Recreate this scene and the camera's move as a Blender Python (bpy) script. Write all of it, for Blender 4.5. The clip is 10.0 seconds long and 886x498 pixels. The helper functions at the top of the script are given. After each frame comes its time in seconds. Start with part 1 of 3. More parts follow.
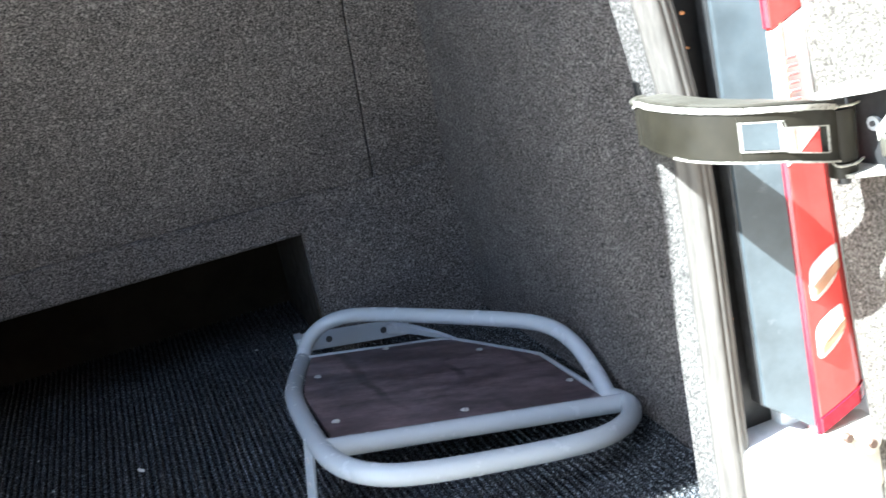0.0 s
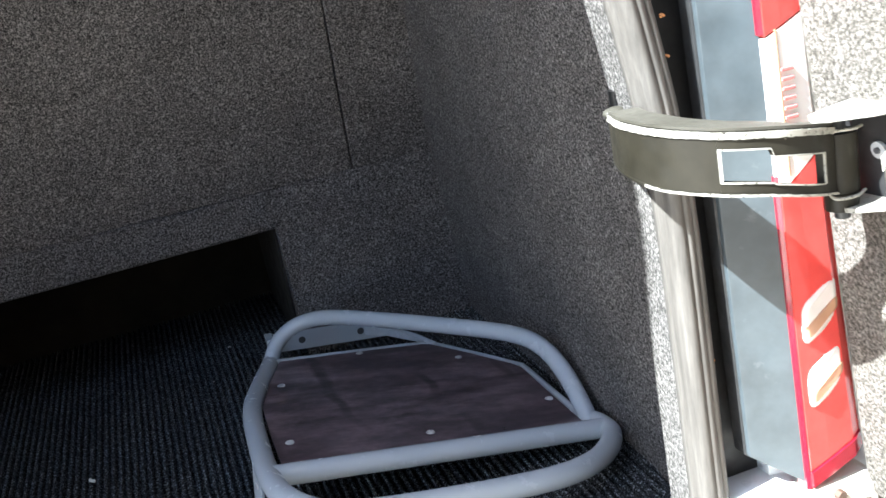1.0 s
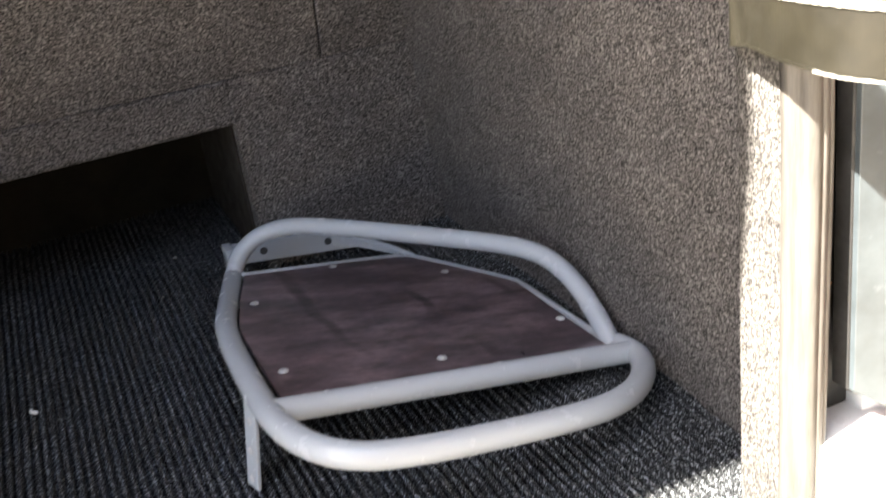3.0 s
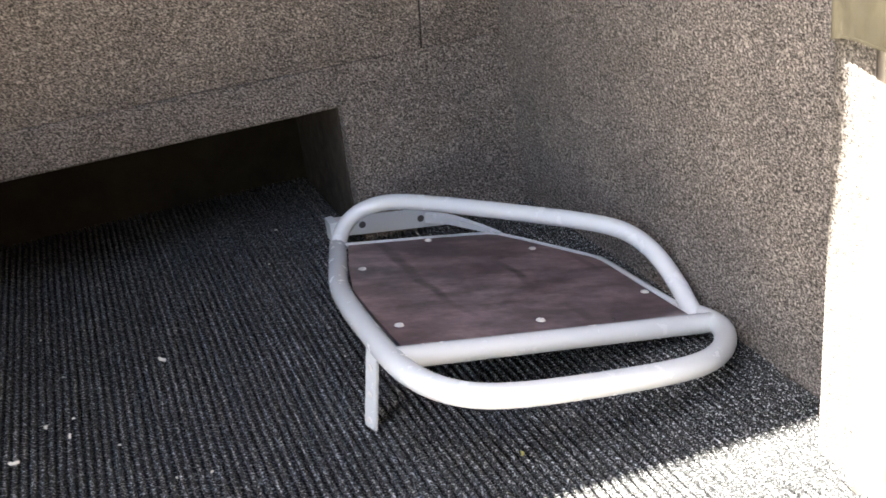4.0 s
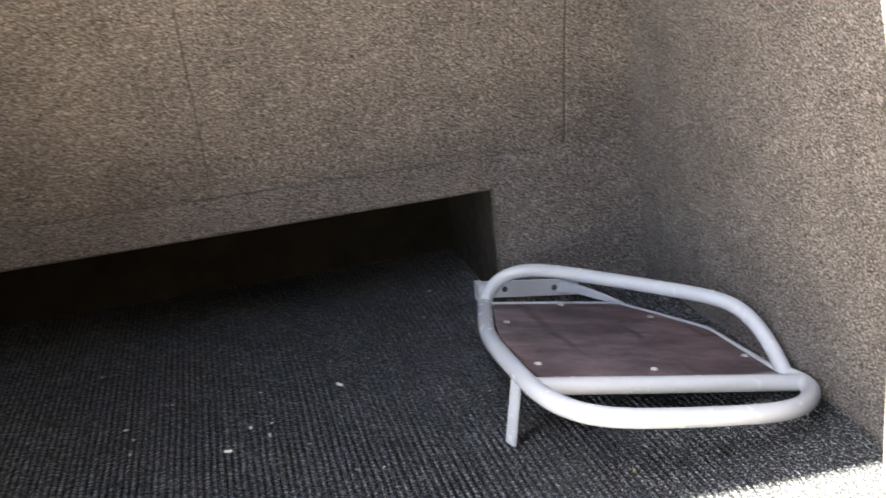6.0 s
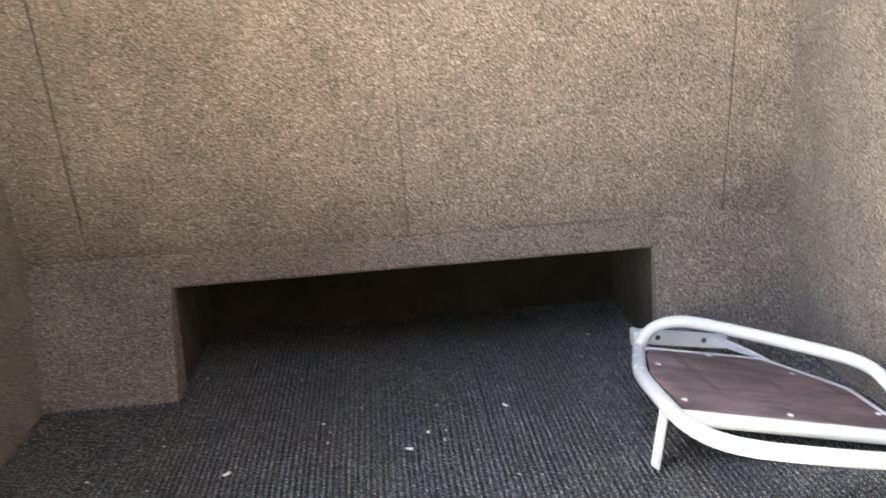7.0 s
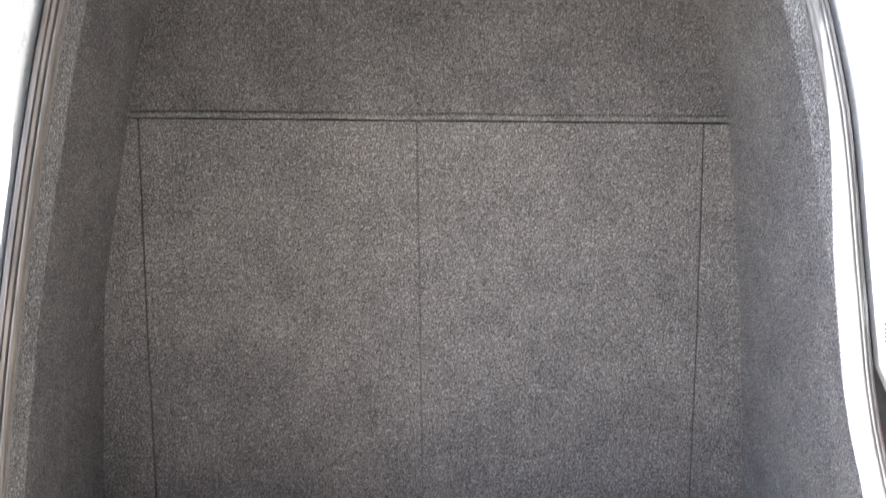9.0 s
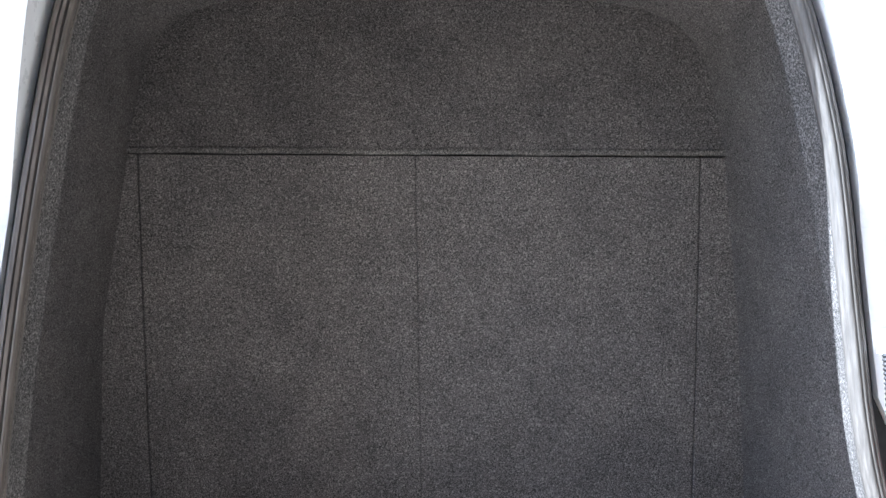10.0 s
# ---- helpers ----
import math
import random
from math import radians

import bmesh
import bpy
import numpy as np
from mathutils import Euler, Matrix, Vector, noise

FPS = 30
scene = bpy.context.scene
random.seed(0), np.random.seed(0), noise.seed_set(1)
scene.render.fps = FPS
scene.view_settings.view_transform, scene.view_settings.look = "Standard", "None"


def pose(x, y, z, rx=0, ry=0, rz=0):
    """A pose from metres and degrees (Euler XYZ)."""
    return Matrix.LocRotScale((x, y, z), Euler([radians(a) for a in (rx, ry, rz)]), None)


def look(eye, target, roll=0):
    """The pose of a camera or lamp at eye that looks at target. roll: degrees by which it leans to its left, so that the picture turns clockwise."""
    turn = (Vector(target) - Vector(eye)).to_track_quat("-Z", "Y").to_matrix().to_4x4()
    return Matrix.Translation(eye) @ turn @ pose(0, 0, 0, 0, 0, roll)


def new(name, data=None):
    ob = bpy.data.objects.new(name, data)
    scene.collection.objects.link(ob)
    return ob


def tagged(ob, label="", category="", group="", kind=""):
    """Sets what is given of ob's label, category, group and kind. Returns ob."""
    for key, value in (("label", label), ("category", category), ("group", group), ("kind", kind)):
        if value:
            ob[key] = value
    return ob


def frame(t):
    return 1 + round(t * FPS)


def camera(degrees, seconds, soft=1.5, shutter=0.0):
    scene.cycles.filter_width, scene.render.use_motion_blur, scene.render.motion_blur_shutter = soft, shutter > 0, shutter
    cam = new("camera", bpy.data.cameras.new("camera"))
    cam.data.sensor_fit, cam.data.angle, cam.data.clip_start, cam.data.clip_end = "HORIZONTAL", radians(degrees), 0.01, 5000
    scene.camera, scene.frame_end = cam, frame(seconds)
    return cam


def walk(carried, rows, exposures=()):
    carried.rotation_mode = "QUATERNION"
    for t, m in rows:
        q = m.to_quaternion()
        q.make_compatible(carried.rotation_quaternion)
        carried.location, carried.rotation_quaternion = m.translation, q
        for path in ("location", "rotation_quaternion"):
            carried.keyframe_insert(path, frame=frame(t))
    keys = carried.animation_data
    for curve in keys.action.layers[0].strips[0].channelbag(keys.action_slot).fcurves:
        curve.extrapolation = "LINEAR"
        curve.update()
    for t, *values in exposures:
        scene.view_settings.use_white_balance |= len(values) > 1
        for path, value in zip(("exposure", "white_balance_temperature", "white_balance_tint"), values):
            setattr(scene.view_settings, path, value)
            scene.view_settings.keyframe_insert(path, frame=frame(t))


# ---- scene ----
cam = camera(48.2, 10.0, shutter=0.4)
PATH = [
    (0, (0.265, -1.857, 0.703), (0.815, -0.018, 0.143), -11.9),
    (0.3, (0.336, -1.845, 0.706), (0.867, -0.004, 0.134), -12.1),
    (0.5, (0.358, -1.827, 0.703), (0.881, 0.014, 0.122), -11.5),
    (0.8, (0.373, -1.785, 0.708), (0.877, 0.053, 0.103), -11.4),
    (1, (0.377, -1.76, 0.709), (0.872, 0.078, 0.096), -11.1),
    (1.5, (0.383, -1.669, 0.719), (0.852, 0.162, 0.065), -11.1),
    (2, (0.341, -1.549, 0.701), (0.918, 0.244, 0.026), -10.1),
    (2.5, (0.305, -1.522, 0.689), (0.991, 0.208, -0.045), -8.6),
    (2.7, (0.293, -1.526, 0.681), (0.982, 0.187, -0.086), -8.2),
    (3, (0.28, -1.551, 0.673), (0.931, 0.153, -0.147), -8.3),
    (3.2, (0.266, -1.58, 0.665), (0.874, 0.134, -0.168), -8.4),
    (4.3, (0.116, -1.663, 0.713), (0.698, 0.08, -0.077), -7.2),
    (4.5, (0.095, -1.691, 0.721), (0.684, 0.058, -0.049), -7.0),
    (4.9, (0.056, -1.737, 0.734), (0.658, 0.024, 0.001), -6.3),
    (5, (0.053, -1.754, 0.74), (0.647, 0.013, 0.015), -6.2),
    (5.2, (0.028, -1.783, 0.758), (0.625, -0.012, 0.046), -5.9),
    (6.5, (0.016, -2.042, 0.778), (0.228, -0.128, 0.237), -5.5),
    (6.8, (-0.024, -2.124, 0.801), (0.118, -0.195, 0.293), -4.5),
    (7, (-0.066, -2.181, 0.815), (0.049, -0.242, 0.341), -3.7),
    (7.5, (-0.121, -2.346, 0.874), (-0.058, -0.382, 0.506), -2.0),
    (8, (-0.092, -2.552, 0.921), (-0.059, -0.565, 0.698), -1.0),
    (8.5, (-0.05, -2.69, 0.985), (-0.005, -0.692, 0.898), -0.1),
    (9, (-0.055, -2.725, 0.985), (0.013, -0.728, 1.081), 0.2),
    (9.5, (-0.055, -2.73, 0.985), (0.016, -0.737, 1.143), 0.2),
    (10, (-0.055, -2.73, 0.985), (0.016, -0.738, 1.149), 0.0),
]
EXPOSURES = [  # seconds, stops, kelvin, tint
    (0, 3.48, 5350, 3), (0.5, 3.16, 5450, 6), (1.0, 3.06, 5500, 5), (1.5, 2.72, 5450, 2), (1.8, 3.46, 6050, 8), (2.5, 4.12, 6550, 10), (3.0, 3.68, 6650, 10),
    (4.5, 4.78, 6850, 11), (5.2, 4.47, 6800, 11), (6.5, 4.46, 6750, 10), (7.0, 5.33, 7000, 10), (7.5, 5.78, 6550, 7), (8.0, 4.98, 5950, 10), (8.3, 4.68, 5800, 10), (8.6, 4.12, 5550, 10), (9.0, 4.22, 5200, 9), (9.5, 3.94, 5100, 9), (10.0, 3.06, 5000, 9),
]
walk(cam, [(t, look(eye, target, roll)) for t, eye, target, roll in PATH], EXPOSURES)


# --- light -------------------------------------------------------------
SUN = Vector((0.85, 0.145, -1.0)).normalized()  # the way the sunlight travels
world = bpy.data.worlds.new("sky")
scene.world = world
world.use_nodes = True
wn = world.node_tree
for n in list(wn.nodes):
    wn.nodes.remove(n)
w_out = wn.nodes.new("ShaderNodeOutputWorld")
w_bg = wn.nodes.new("ShaderNodeBackground")
w_sky = wn.nodes.new("ShaderNodeTexSky")
w_sky.sky_type = "NISHITA"
w_sky.sun_disc = False
w_sky.sun_elevation = math.asin(-SUN.z)
w_sky.sun_rotation = math.atan2(-SUN.x, -SUN.y)
w_sky.dust_density = 1.5
w_bg.inputs["Strength"].default_value = 0.085
wn.links.new(w_sky.outputs[0], w_bg.inputs[0])
wn.links.new(w_bg.outputs[0], w_out.inputs[0])

lamp = bpy.data.lights.new("sun", "SUN")
lamp.energy = 4.4
lamp.angle = radians(0.55)
lamp.color = (1.0, 0.95, 0.87)
sun = new("sun", lamp)
sun.matrix_world = Matrix.Translation((-3, -1, 6)) @ SUN.to_track_quat("-Z", "Y").to_matrix().to_4x4()


# --- materials ---------------------------------------------------------
def mat(name, rough=0.6, metal=0.0):
    m = bpy.data.materials.new(name)
    m.use_nodes = True
    b = m.node_tree.nodes["Principled BSDF"]
    b.inputs["Roughness"].default_value = rough
    b.inputs["Metallic"].default_value = metal
    return m, m.node_tree, b


def node(nt, kind, **values):
    n = nt.nodes.new(kind)
    for key, v in values.items():
        n.inputs[key.replace("_", " ")].default_value = v
    return n


def noise_of(nt, co, scale, detail=2.0, rough=0.5, stretch=None):
    n = node(nt, "ShaderNodeTexNoise", Scale=scale, Detail=detail, Roughness=rough)
    if stretch:
        mp = node(nt, "ShaderNodeMapping", Scale=stretch)
        nt.links.new(co, mp.inputs["Vector"])
        co = mp.outputs["Vector"]
    nt.links.new(co, n.inputs["Vector"])
    return n.outputs["Fac"]


def ramp(nt, fac, *stops):
    r = nt.nodes.new("ShaderNodeValToRGB")
    el = r.color_ramp.elements
    while len(el) < len(stops):
        el.new(0.5)
    for e, (p, c) in zip(el, stops):
        e.position = p
        e.color = (*c, 1) if len(c) == 3 else c
    nt.links.new(fac, r.inputs["Fac"])
    return r.outputs["Color"]


def mixed(nt, how, fac, a, b):
    m = nt.nodes.new("ShaderNodeMix")
    m.data_type, m.blend_type = "RGBA", how
    for sock, v in ((m.inputs[0], fac), (m.inputs[6], a), (m.inputs[7], b)):
        if hasattr(v, "is_linked"):
            nt.links.new(v, sock)
        elif isinstance(v, (tuple, list)):
            sock.default_value = (*v, 1)
        else:
            sock.default_value = v
    return m.outputs[2]


def bumped(nt, b, height, strength, dist):
    n = node(nt, "ShaderNodeBump", Strength=strength, Distance=dist)
    nt.links.new(height, n.inputs["Height"])
    nt.links.new(n.outputs["Normal"], b.inputs["Normal"])


def coords(nt):
    return nt.nodes.new("ShaderNodeTexCoord").outputs["Object"]


def carpet_mat(name, dark, mid, light, grain=330.0, sheen=0.0, fleck=(0.60, 0.70), fleck_gain=1.5, stretch=None):
    """Needle-felt automotive carpet: heathered fibres with pale flecks and broad uneven wear."""
    m, nt, b = mat(name, 0.95)
    co = coords(nt)
    fine = noise_of(nt, co, grain, 4.0, 0.75)
    flecks = noise_of(nt, co, grain * 0.62, 2.0, 0.6, stretch)
    base = ramp(nt, fine, (0.385, dark), (0.5, mid), (0.625, light))
    pale = ramp(nt, flecks, (fleck[0], (0, 0, 0)), (fleck[1], (1, 1, 1)))
    col = mixed(nt, "MIX", pale, base, tuple(min(1, v * fleck_gain) for v in light))
    broad = ramp(nt, noise_of(nt, co, 7.0, 4.0, 0.6), (0.3, (0.80, 0.80, 0.80)), (0.7, (1.12, 1.11, 1.09)))
    col = mixed(nt, "MULTIPLY", 1.0, col, broad)
    nt.links.new(col, b.inputs["Base Color"])
    b.inputs["Sheen Weight"].default_value = sheen
    b.inputs["Sheen Roughness"].default_value = 0.6
    b.inputs["Specular IOR Level"].default_value = 0.05
    bumped(nt, b, fine, 0.7, 0.003)
    return m


def paint_mat(name, color, rough=0.35, wear=None, dirt=0.25, coat=0.0, relief=0.05, uneven=0.4, gloss=0.5, chips=(0.66, 0.70), chip_scale=60.0):
    """Paint with faint streaks of dirt, uneven gloss and, where given, patches worn to another colour."""
    m, nt, b = mat(name, rough)
    co = coords(nt)
    d = ramp(nt, noise_of(nt, co, 9.0, 5.0, 0.65), (0.35, (1 - dirt,) * 3), (0.65, (1, 1, 1)))
    col = mixed(nt, "MULTIPLY", 1.0, color, d)
    if wear:
        w = ramp(nt, noise_of(nt, co, chip_scale, 5.0, 0.7), (chips[0], (0, 0, 0)), (chips[1], (1, 1, 1)))
        col = mixed(nt, "MIX", w, col, wear)
    nt.links.new(col, b.inputs["Base Color"])
    r = ramp(nt, noise_of(nt, co, 45.0, 4.0, 0.6), (0.3, (rough * (1 - 0.6 * uneven),) * 3), (0.7, (min(1, rough * (1 + uneven)),) * 3))
    nt.links.new(r, b.inputs["Roughness"])
    b.inputs["Specular IOR Level"].default_value = gloss
    b.inputs["Coat Weight"].default_value = coat
    if relief:
        bumped(nt, b, noise_of(nt, co, 420.0, 2.0), relief, 0.001)
    return m


GREY_FELT = carpet_mat("grey_felt_carpet", (0.008, 0.0074, 0.0070), (0.076, 0.070, 0.0665), (0.25, 0.232, 0.220), 430.0, fleck=(0.53, 0.70), fleck_gain=1.25)
RIB_FELT = carpet_mat("charcoal_rib_carpet", (0.0018, 0.0020, 0.0023), (0.0165, 0.0175, 0.0187), (0.14, 0.147, 0.153), 720.0, 0.0, (0.585, 0.63), 3.4, (1.0, 0.7, 1.0))
# the wall felt again, darks raised for the light on lip and bead
LIT_EDGE_FELT = carpet_mat("lit_felt_edge", (0.018, 0.017, 0.0155), (0.080, 0.075, 0.070), (0.21, 0.198, 0.186), 340.0, fleck=(0.54, 0.70), fleck_gain=1.3)
PALE_FELT = carpet_mat("pale_grey_felt_carpet", (0.046, 0.041, 0.034), (0.118, 0.107, 0.093), (0.23, 0.211, 0.188), 320.0, fleck_gain=1.15)
TUBE_PAINT = paint_mat("silver_grey_powder_coat", (0.43, 0.46, 0.485), 0.27, dirt=0.03, relief=0.0, uneven=0.02)
ARM_PAINT = paint_mat("dark_olive_hinge_paint", (0.027, 0.024, 0.0165), 0.42, wear=(0.26, 0.24, 0.19), dirt=0.45, gloss=0.25, chips=(0.69, 0.71), chip_scale=90.0)
# worn arm paint, also lightened for the sun on upward faces
ARM_WORN_LIT = paint_mat("worn_sunlit_olive_hinge_paint", (0.072, 0.067, 0.052), 0.42, wear=(0.30, 0.285, 0.235), dirt=0.4, chips=(0.68, 0.76), chip_scale=110.0)
CREAM_PAINT = paint_mat("grimy_cream_paint", (0.62, 0.58, 0.48), 0.45, wear=(0.25, 0.18, 0.12), dirt=0.35)
RUST = paint_mat("rusty_steel", (0.11, 0.065, 0.045), 0.7, dirt=0.5)
# worn edges of the olive hinge; painted glints on the black one
EDGE_METAL_GLINT = paint_mat("worn_steel_and_glints", (0.42, 0.40, 0.34), 0.38, wear=(0.035, 0.031, 0.023), dirt=0.4, chips=(0.56, 0.62), chip_scale=300.0)
WHITE_PAINT = paint_mat("white_body_paint", (0.80, 0.80, 0.78), 0.30, dirt=0.10, coat=0.4)
PANEL_PAINT = paint_mat("slate_grey_body_paint", (0.070, 0.084, 0.091), 0.38, dirt=0.45, wear=(0.125, 0.135, 0.138), chips=(0.60, 0.74), chip_scale=14.0)
RUBBER = paint_mat("black_rubber", (0.018, 0.018, 0.018), 0.6, dirt=0.4)
DARK_STEEL = paint_mat("dark_steel", (0.06, 0.06, 0.06), 0.4, dirt=0.3)
ZINC = paint_mat("zinc_plated_steel", (0.50, 0.50, 0.49), 0.3, dirt=0.2)
RECESS_DARK = paint_mat("dark_brown_recess", (0.019, 0.016, 0.011), 0.9, dirt=0.5, gloss=0.1)
CHEEK_DARK = paint_mat("dark_grey_cheek", (0.040, 0.035, 0.030), 0.9, dirt=0.5, gloss=0.1)
BLACK_PAINT = paint_mat("black_hinge_paint", (0.006, 0.006, 0.006), 0.28, wear=(0.05, 0.045, 0.04), dirt=0.3, gloss=0.25)
LINT = paint_mat("white_lint", (0.75, 0.72, 0.66), 0.9)
SEED = paint_mat("yellow_green_leaf", (0.36, 0.34, 0.10), 0.8)
LEAF = paint_mat("dry_leaf", (0.45, 0.20, 0.07), 0.8)


def plate_mat():
    """Brown rubber sheet, scuffed and stained, with curved creases across it."""
    m, nt, b = mat("brown_rubber_tread", 0.4)
    co = coords(nt)
    broad = noise_of(nt, co, 10.0, 6.0, 0.7)
    stains = noise_of(nt, co, 7.0, 5.0, 0.66, (1.0, 1.7, 1.0))
    smear = noise_of(nt, co, 16.0, 4.0, 0.6, (0.7, 2.2, 1.0))
    scuff = noise_of(nt, co, 55.0, 4.0, 0.7)
    wave = node(nt, "ShaderNodeTexWave", Scale=2.5, Distortion=4.5, Detail=2.0, Detail_Scale=1.1)
    wave.wave_type, wave.bands_direction = "BANDS", "X"
    nt.links.new(co, wave.inputs["Vector"])
    folds = wave.outputs["Fac"]
    here = ramp(nt, noise_of(nt, co, 5.0, 2.0, 0.5), (0.48, (0, 0, 0)), (0.60, (1, 1, 1)))
    col = ramp(nt, broad, (0.28, (0.088, 0.062, 0.068)), (0.5, (0.150, 0.110, 0.118)), (0.72, (0.245, 0.190, 0.198)))
    col = mixed(nt, "MULTIPLY", 0.95, col, ramp(nt, stains, (0.38, (0.48, 0.45, 0.46)), (0.52, (1, 1, 1)), (0.64, (1.32, 1.27, 1.28))))
    col = mixed(nt, "MULTIPLY", 0.7, col, ramp(nt, smear, (0.38, (0.55, 0.54, 0.54)), (0.58, (1.14, 1.13, 1.13))))
    lines = ramp(nt, folds, (0.95, (1, 1, 1)), (0.995, (0.46, 0.44, 0.45)))
    col = mixed(nt, "MULTIPLY", here, col, lines)
    col = mixed(nt, "MULTIPLY", 0.7, col, ramp(nt, scuff, (0.38, (0.72, 0.72, 0.72)), (0.62, (1.14, 1.14, 1.14))))
    nt.links.new(col, b.inputs["Base Color"])
    nt.links.new(ramp(nt, broad, (0.3, (0.26,) * 3), (0.7, (0.50,) * 3)), b.inputs["Roughness"])
    bumped(nt, b, stains, 0.25, 0.004)
    return m


PLATE = plate_mat()


def seal_mat(name, low, mid, high, along=0.25):
    """Weathered pinch-weld seal, streaked along its length."""
    m, nt, b = mat(name, 0.55)
    co = coords(nt)
    st = noise_of(nt, co, 40.0, 5.0, 0.7, (3.0, 3.0, along))
    nt.links.new(ramp(nt, st, (0.25, low), (0.5, mid), (0.75, high)), b.inputs["Base Color"])
    bumped(nt, b, st, 0.3, 0.002)
    return m


SEAL = seal_mat("weathered_grey_seal", (0.052, 0.047, 0.041), (0.094, 0.085, 0.074), (0.148, 0.135, 0.119))
BROWN_SEAL = seal_mat("weathered_brown_seal", (0.05, 0.040, 0.032), (0.095, 0.080, 0.066), (0.16, 0.138, 0.116), 0.15)


def lens_mat(name, color, rough=0.12):
    m, nt, b = mat(name, rough)
    co = coords(nt)
    d = ramp(nt, noise_of(nt, co, 30.0, 4.0), (0.3, (0.8, 0.8, 0.8)), (0.7, (1, 1, 1)))
    nt.links.new(mixed(nt, "MULTIPLY", 1.0, color, d), b.inputs["Base Color"])
    b.inputs["Coat Weight"].default_value = 0.6
    b.inputs["Subsurface Weight"].default_value = 0.15
    b.inputs["Subsurface Radius"].default_value = (0.02, 0.004, 0.004)
    return m


RED_LENS = lens_mat("red_lamp_lens", (0.70, 0.07, 0.058))
CLEAR_LENS = lens_mat("clear_lamp_lens", (0.84, 0.76, 0.70))
MAROON_LENS = lens_mat("maroon_lamp_rim", (0.30, 0.008, 0.022))
ROSE_LENS = lens_mat("rose_lamp_rib", (0.60, 0.22, 0.20))
AMBER_GLASS = lens_mat("amber_reflector", (0.55, 0.30, 0.18))


def concrete_mat():
    m, nt, b = mat("pale_concrete", 0.9)
    co = coords(nt)
    a = noise_of(nt, co, 1.3, 6.0, 0.6)
    f = noise_of(nt, co, 120.0, 3.0)
    col = ramp(nt, a, (0.3, (0.54, 0.465, 0.375)), (0.7, (0.68, 0.60, 0.49)))
    col = mixed(nt, "MULTIPLY", 0.5, col, ramp(nt, f, (0.35, (0.7, 0.7, 0.7)), (0.65, (1.1, 1.1, 1.1))))
    nt.links.new(col, b.inputs["Base Color"])
    bumped(nt, b, f, 0.3, 0.004)
    return m


CONCRETE = concrete_mat()


# --- mesh helpers ------------------------------------------------------
def mesh_object(name, verts, faces, material, smooth=False):
    me = bpy.data.meshes.new(name)
    me.from_pydata([tuple(v) for v in verts], [], faces)
    bm = bmesh.new()
    bm.from_mesh(me)
    bmesh.ops.recalc_face_normals(bm, faces=bm.faces)
    bm.to_mesh(me)
    bm.free()
    me.materials.append(material)
    if smooth:
        for p in me.polygons:
            p.use_smooth = True
    return new(name, me)


def part(name, bm, material, parent, label="", smooth=False):
    """One bmesh as one mesh object under a thing or a part."""
    me = bpy.data.meshes.new(name)
    bmesh.ops.recalc_face_normals(bm, faces=bm.faces)
    bm.to_mesh(me)
    bm.free()
    me.materials.append(material)
    if smooth:  # end caps stay flat
        for p in me.polygons:
            p.use_smooth = len(p.vertices) <= 4
    ob = new(name, me)
    if parent:
        ob.parent = parent
        ob.matrix_parent_inverse = parent.matrix_world.inverted()
    if label:
        tagged(ob, label)
    return ob


def thing(name, at, label, category, group=""):
    ob = new(name)
    ob.location = at
    ob.matrix_world = Matrix.Translation(at)
    return tagged(ob, label, category, group)


def hexa(bm, c):
    """A solid of eight corners: four of the bottom, then four of the top, in the same order."""
    v = [bm.verts.new(p) for p in c]
    for f in ((3, 2, 1, 0), (4, 5, 6, 7), (0, 1, 5, 4), (1, 2, 6, 5), (2, 3, 7, 6), (3, 0, 4, 7)):
        bm.faces.new([v[i] for i in f])
    return v


def box_bm(x0, x1, y0, y1, z0, z1, bevel=0.0, bm=None):
    bm = bm or bmesh.new()
    hexa(bm, [(x0, y0, z0), (x1, y0, z0), (x1, y1, z0), (x0, y1, z0), (x0, y0, z1), (x1, y0, z1), (x1, y1, z1), (x0, y1, z1)])
    if bevel:
        bmesh.ops.bevel(bm, geom=bm.edges[:], offset=bevel, segments=2, affect="EDGES", profile=0.5)
    return bm


def smooth_path(pts, steps=8, closed=False):
    """Catmull-Rom through the points."""
    p = [Vector(q) for q in pts]
    n = len(p)
    out = []
    for i in range(n if closed else n - 1):
        a = p[i - 1] if (closed or i > 0) else p[0] * 2 - p[1]
        b, c = p[i], p[(i + 1) % n]
        d = p[(i + 2) % n] if (closed or i + 2 < n) else p[-1] * 2 - p[-2]
        for k in range(steps):
            t = k / steps
            out.append(0.5 * (2 * b + (c - a) * t + (2 * a - 5 * b + 4 * c - d) * t * t + (3 * b - a - 3 * c + d) * t ** 3))
    if not closed:
        out.append(p[-1].copy())
    return out


def eased(path, times):
    """The path with its small kinks ironed out; the ends stay."""
    p = list(path)
    for _ in range(times):
        p = [p[0]] + [(a + b * 2 + c) / 4 for a, b, c in zip(p, p[1:], p[2:])] + [p[-1]]
    return p


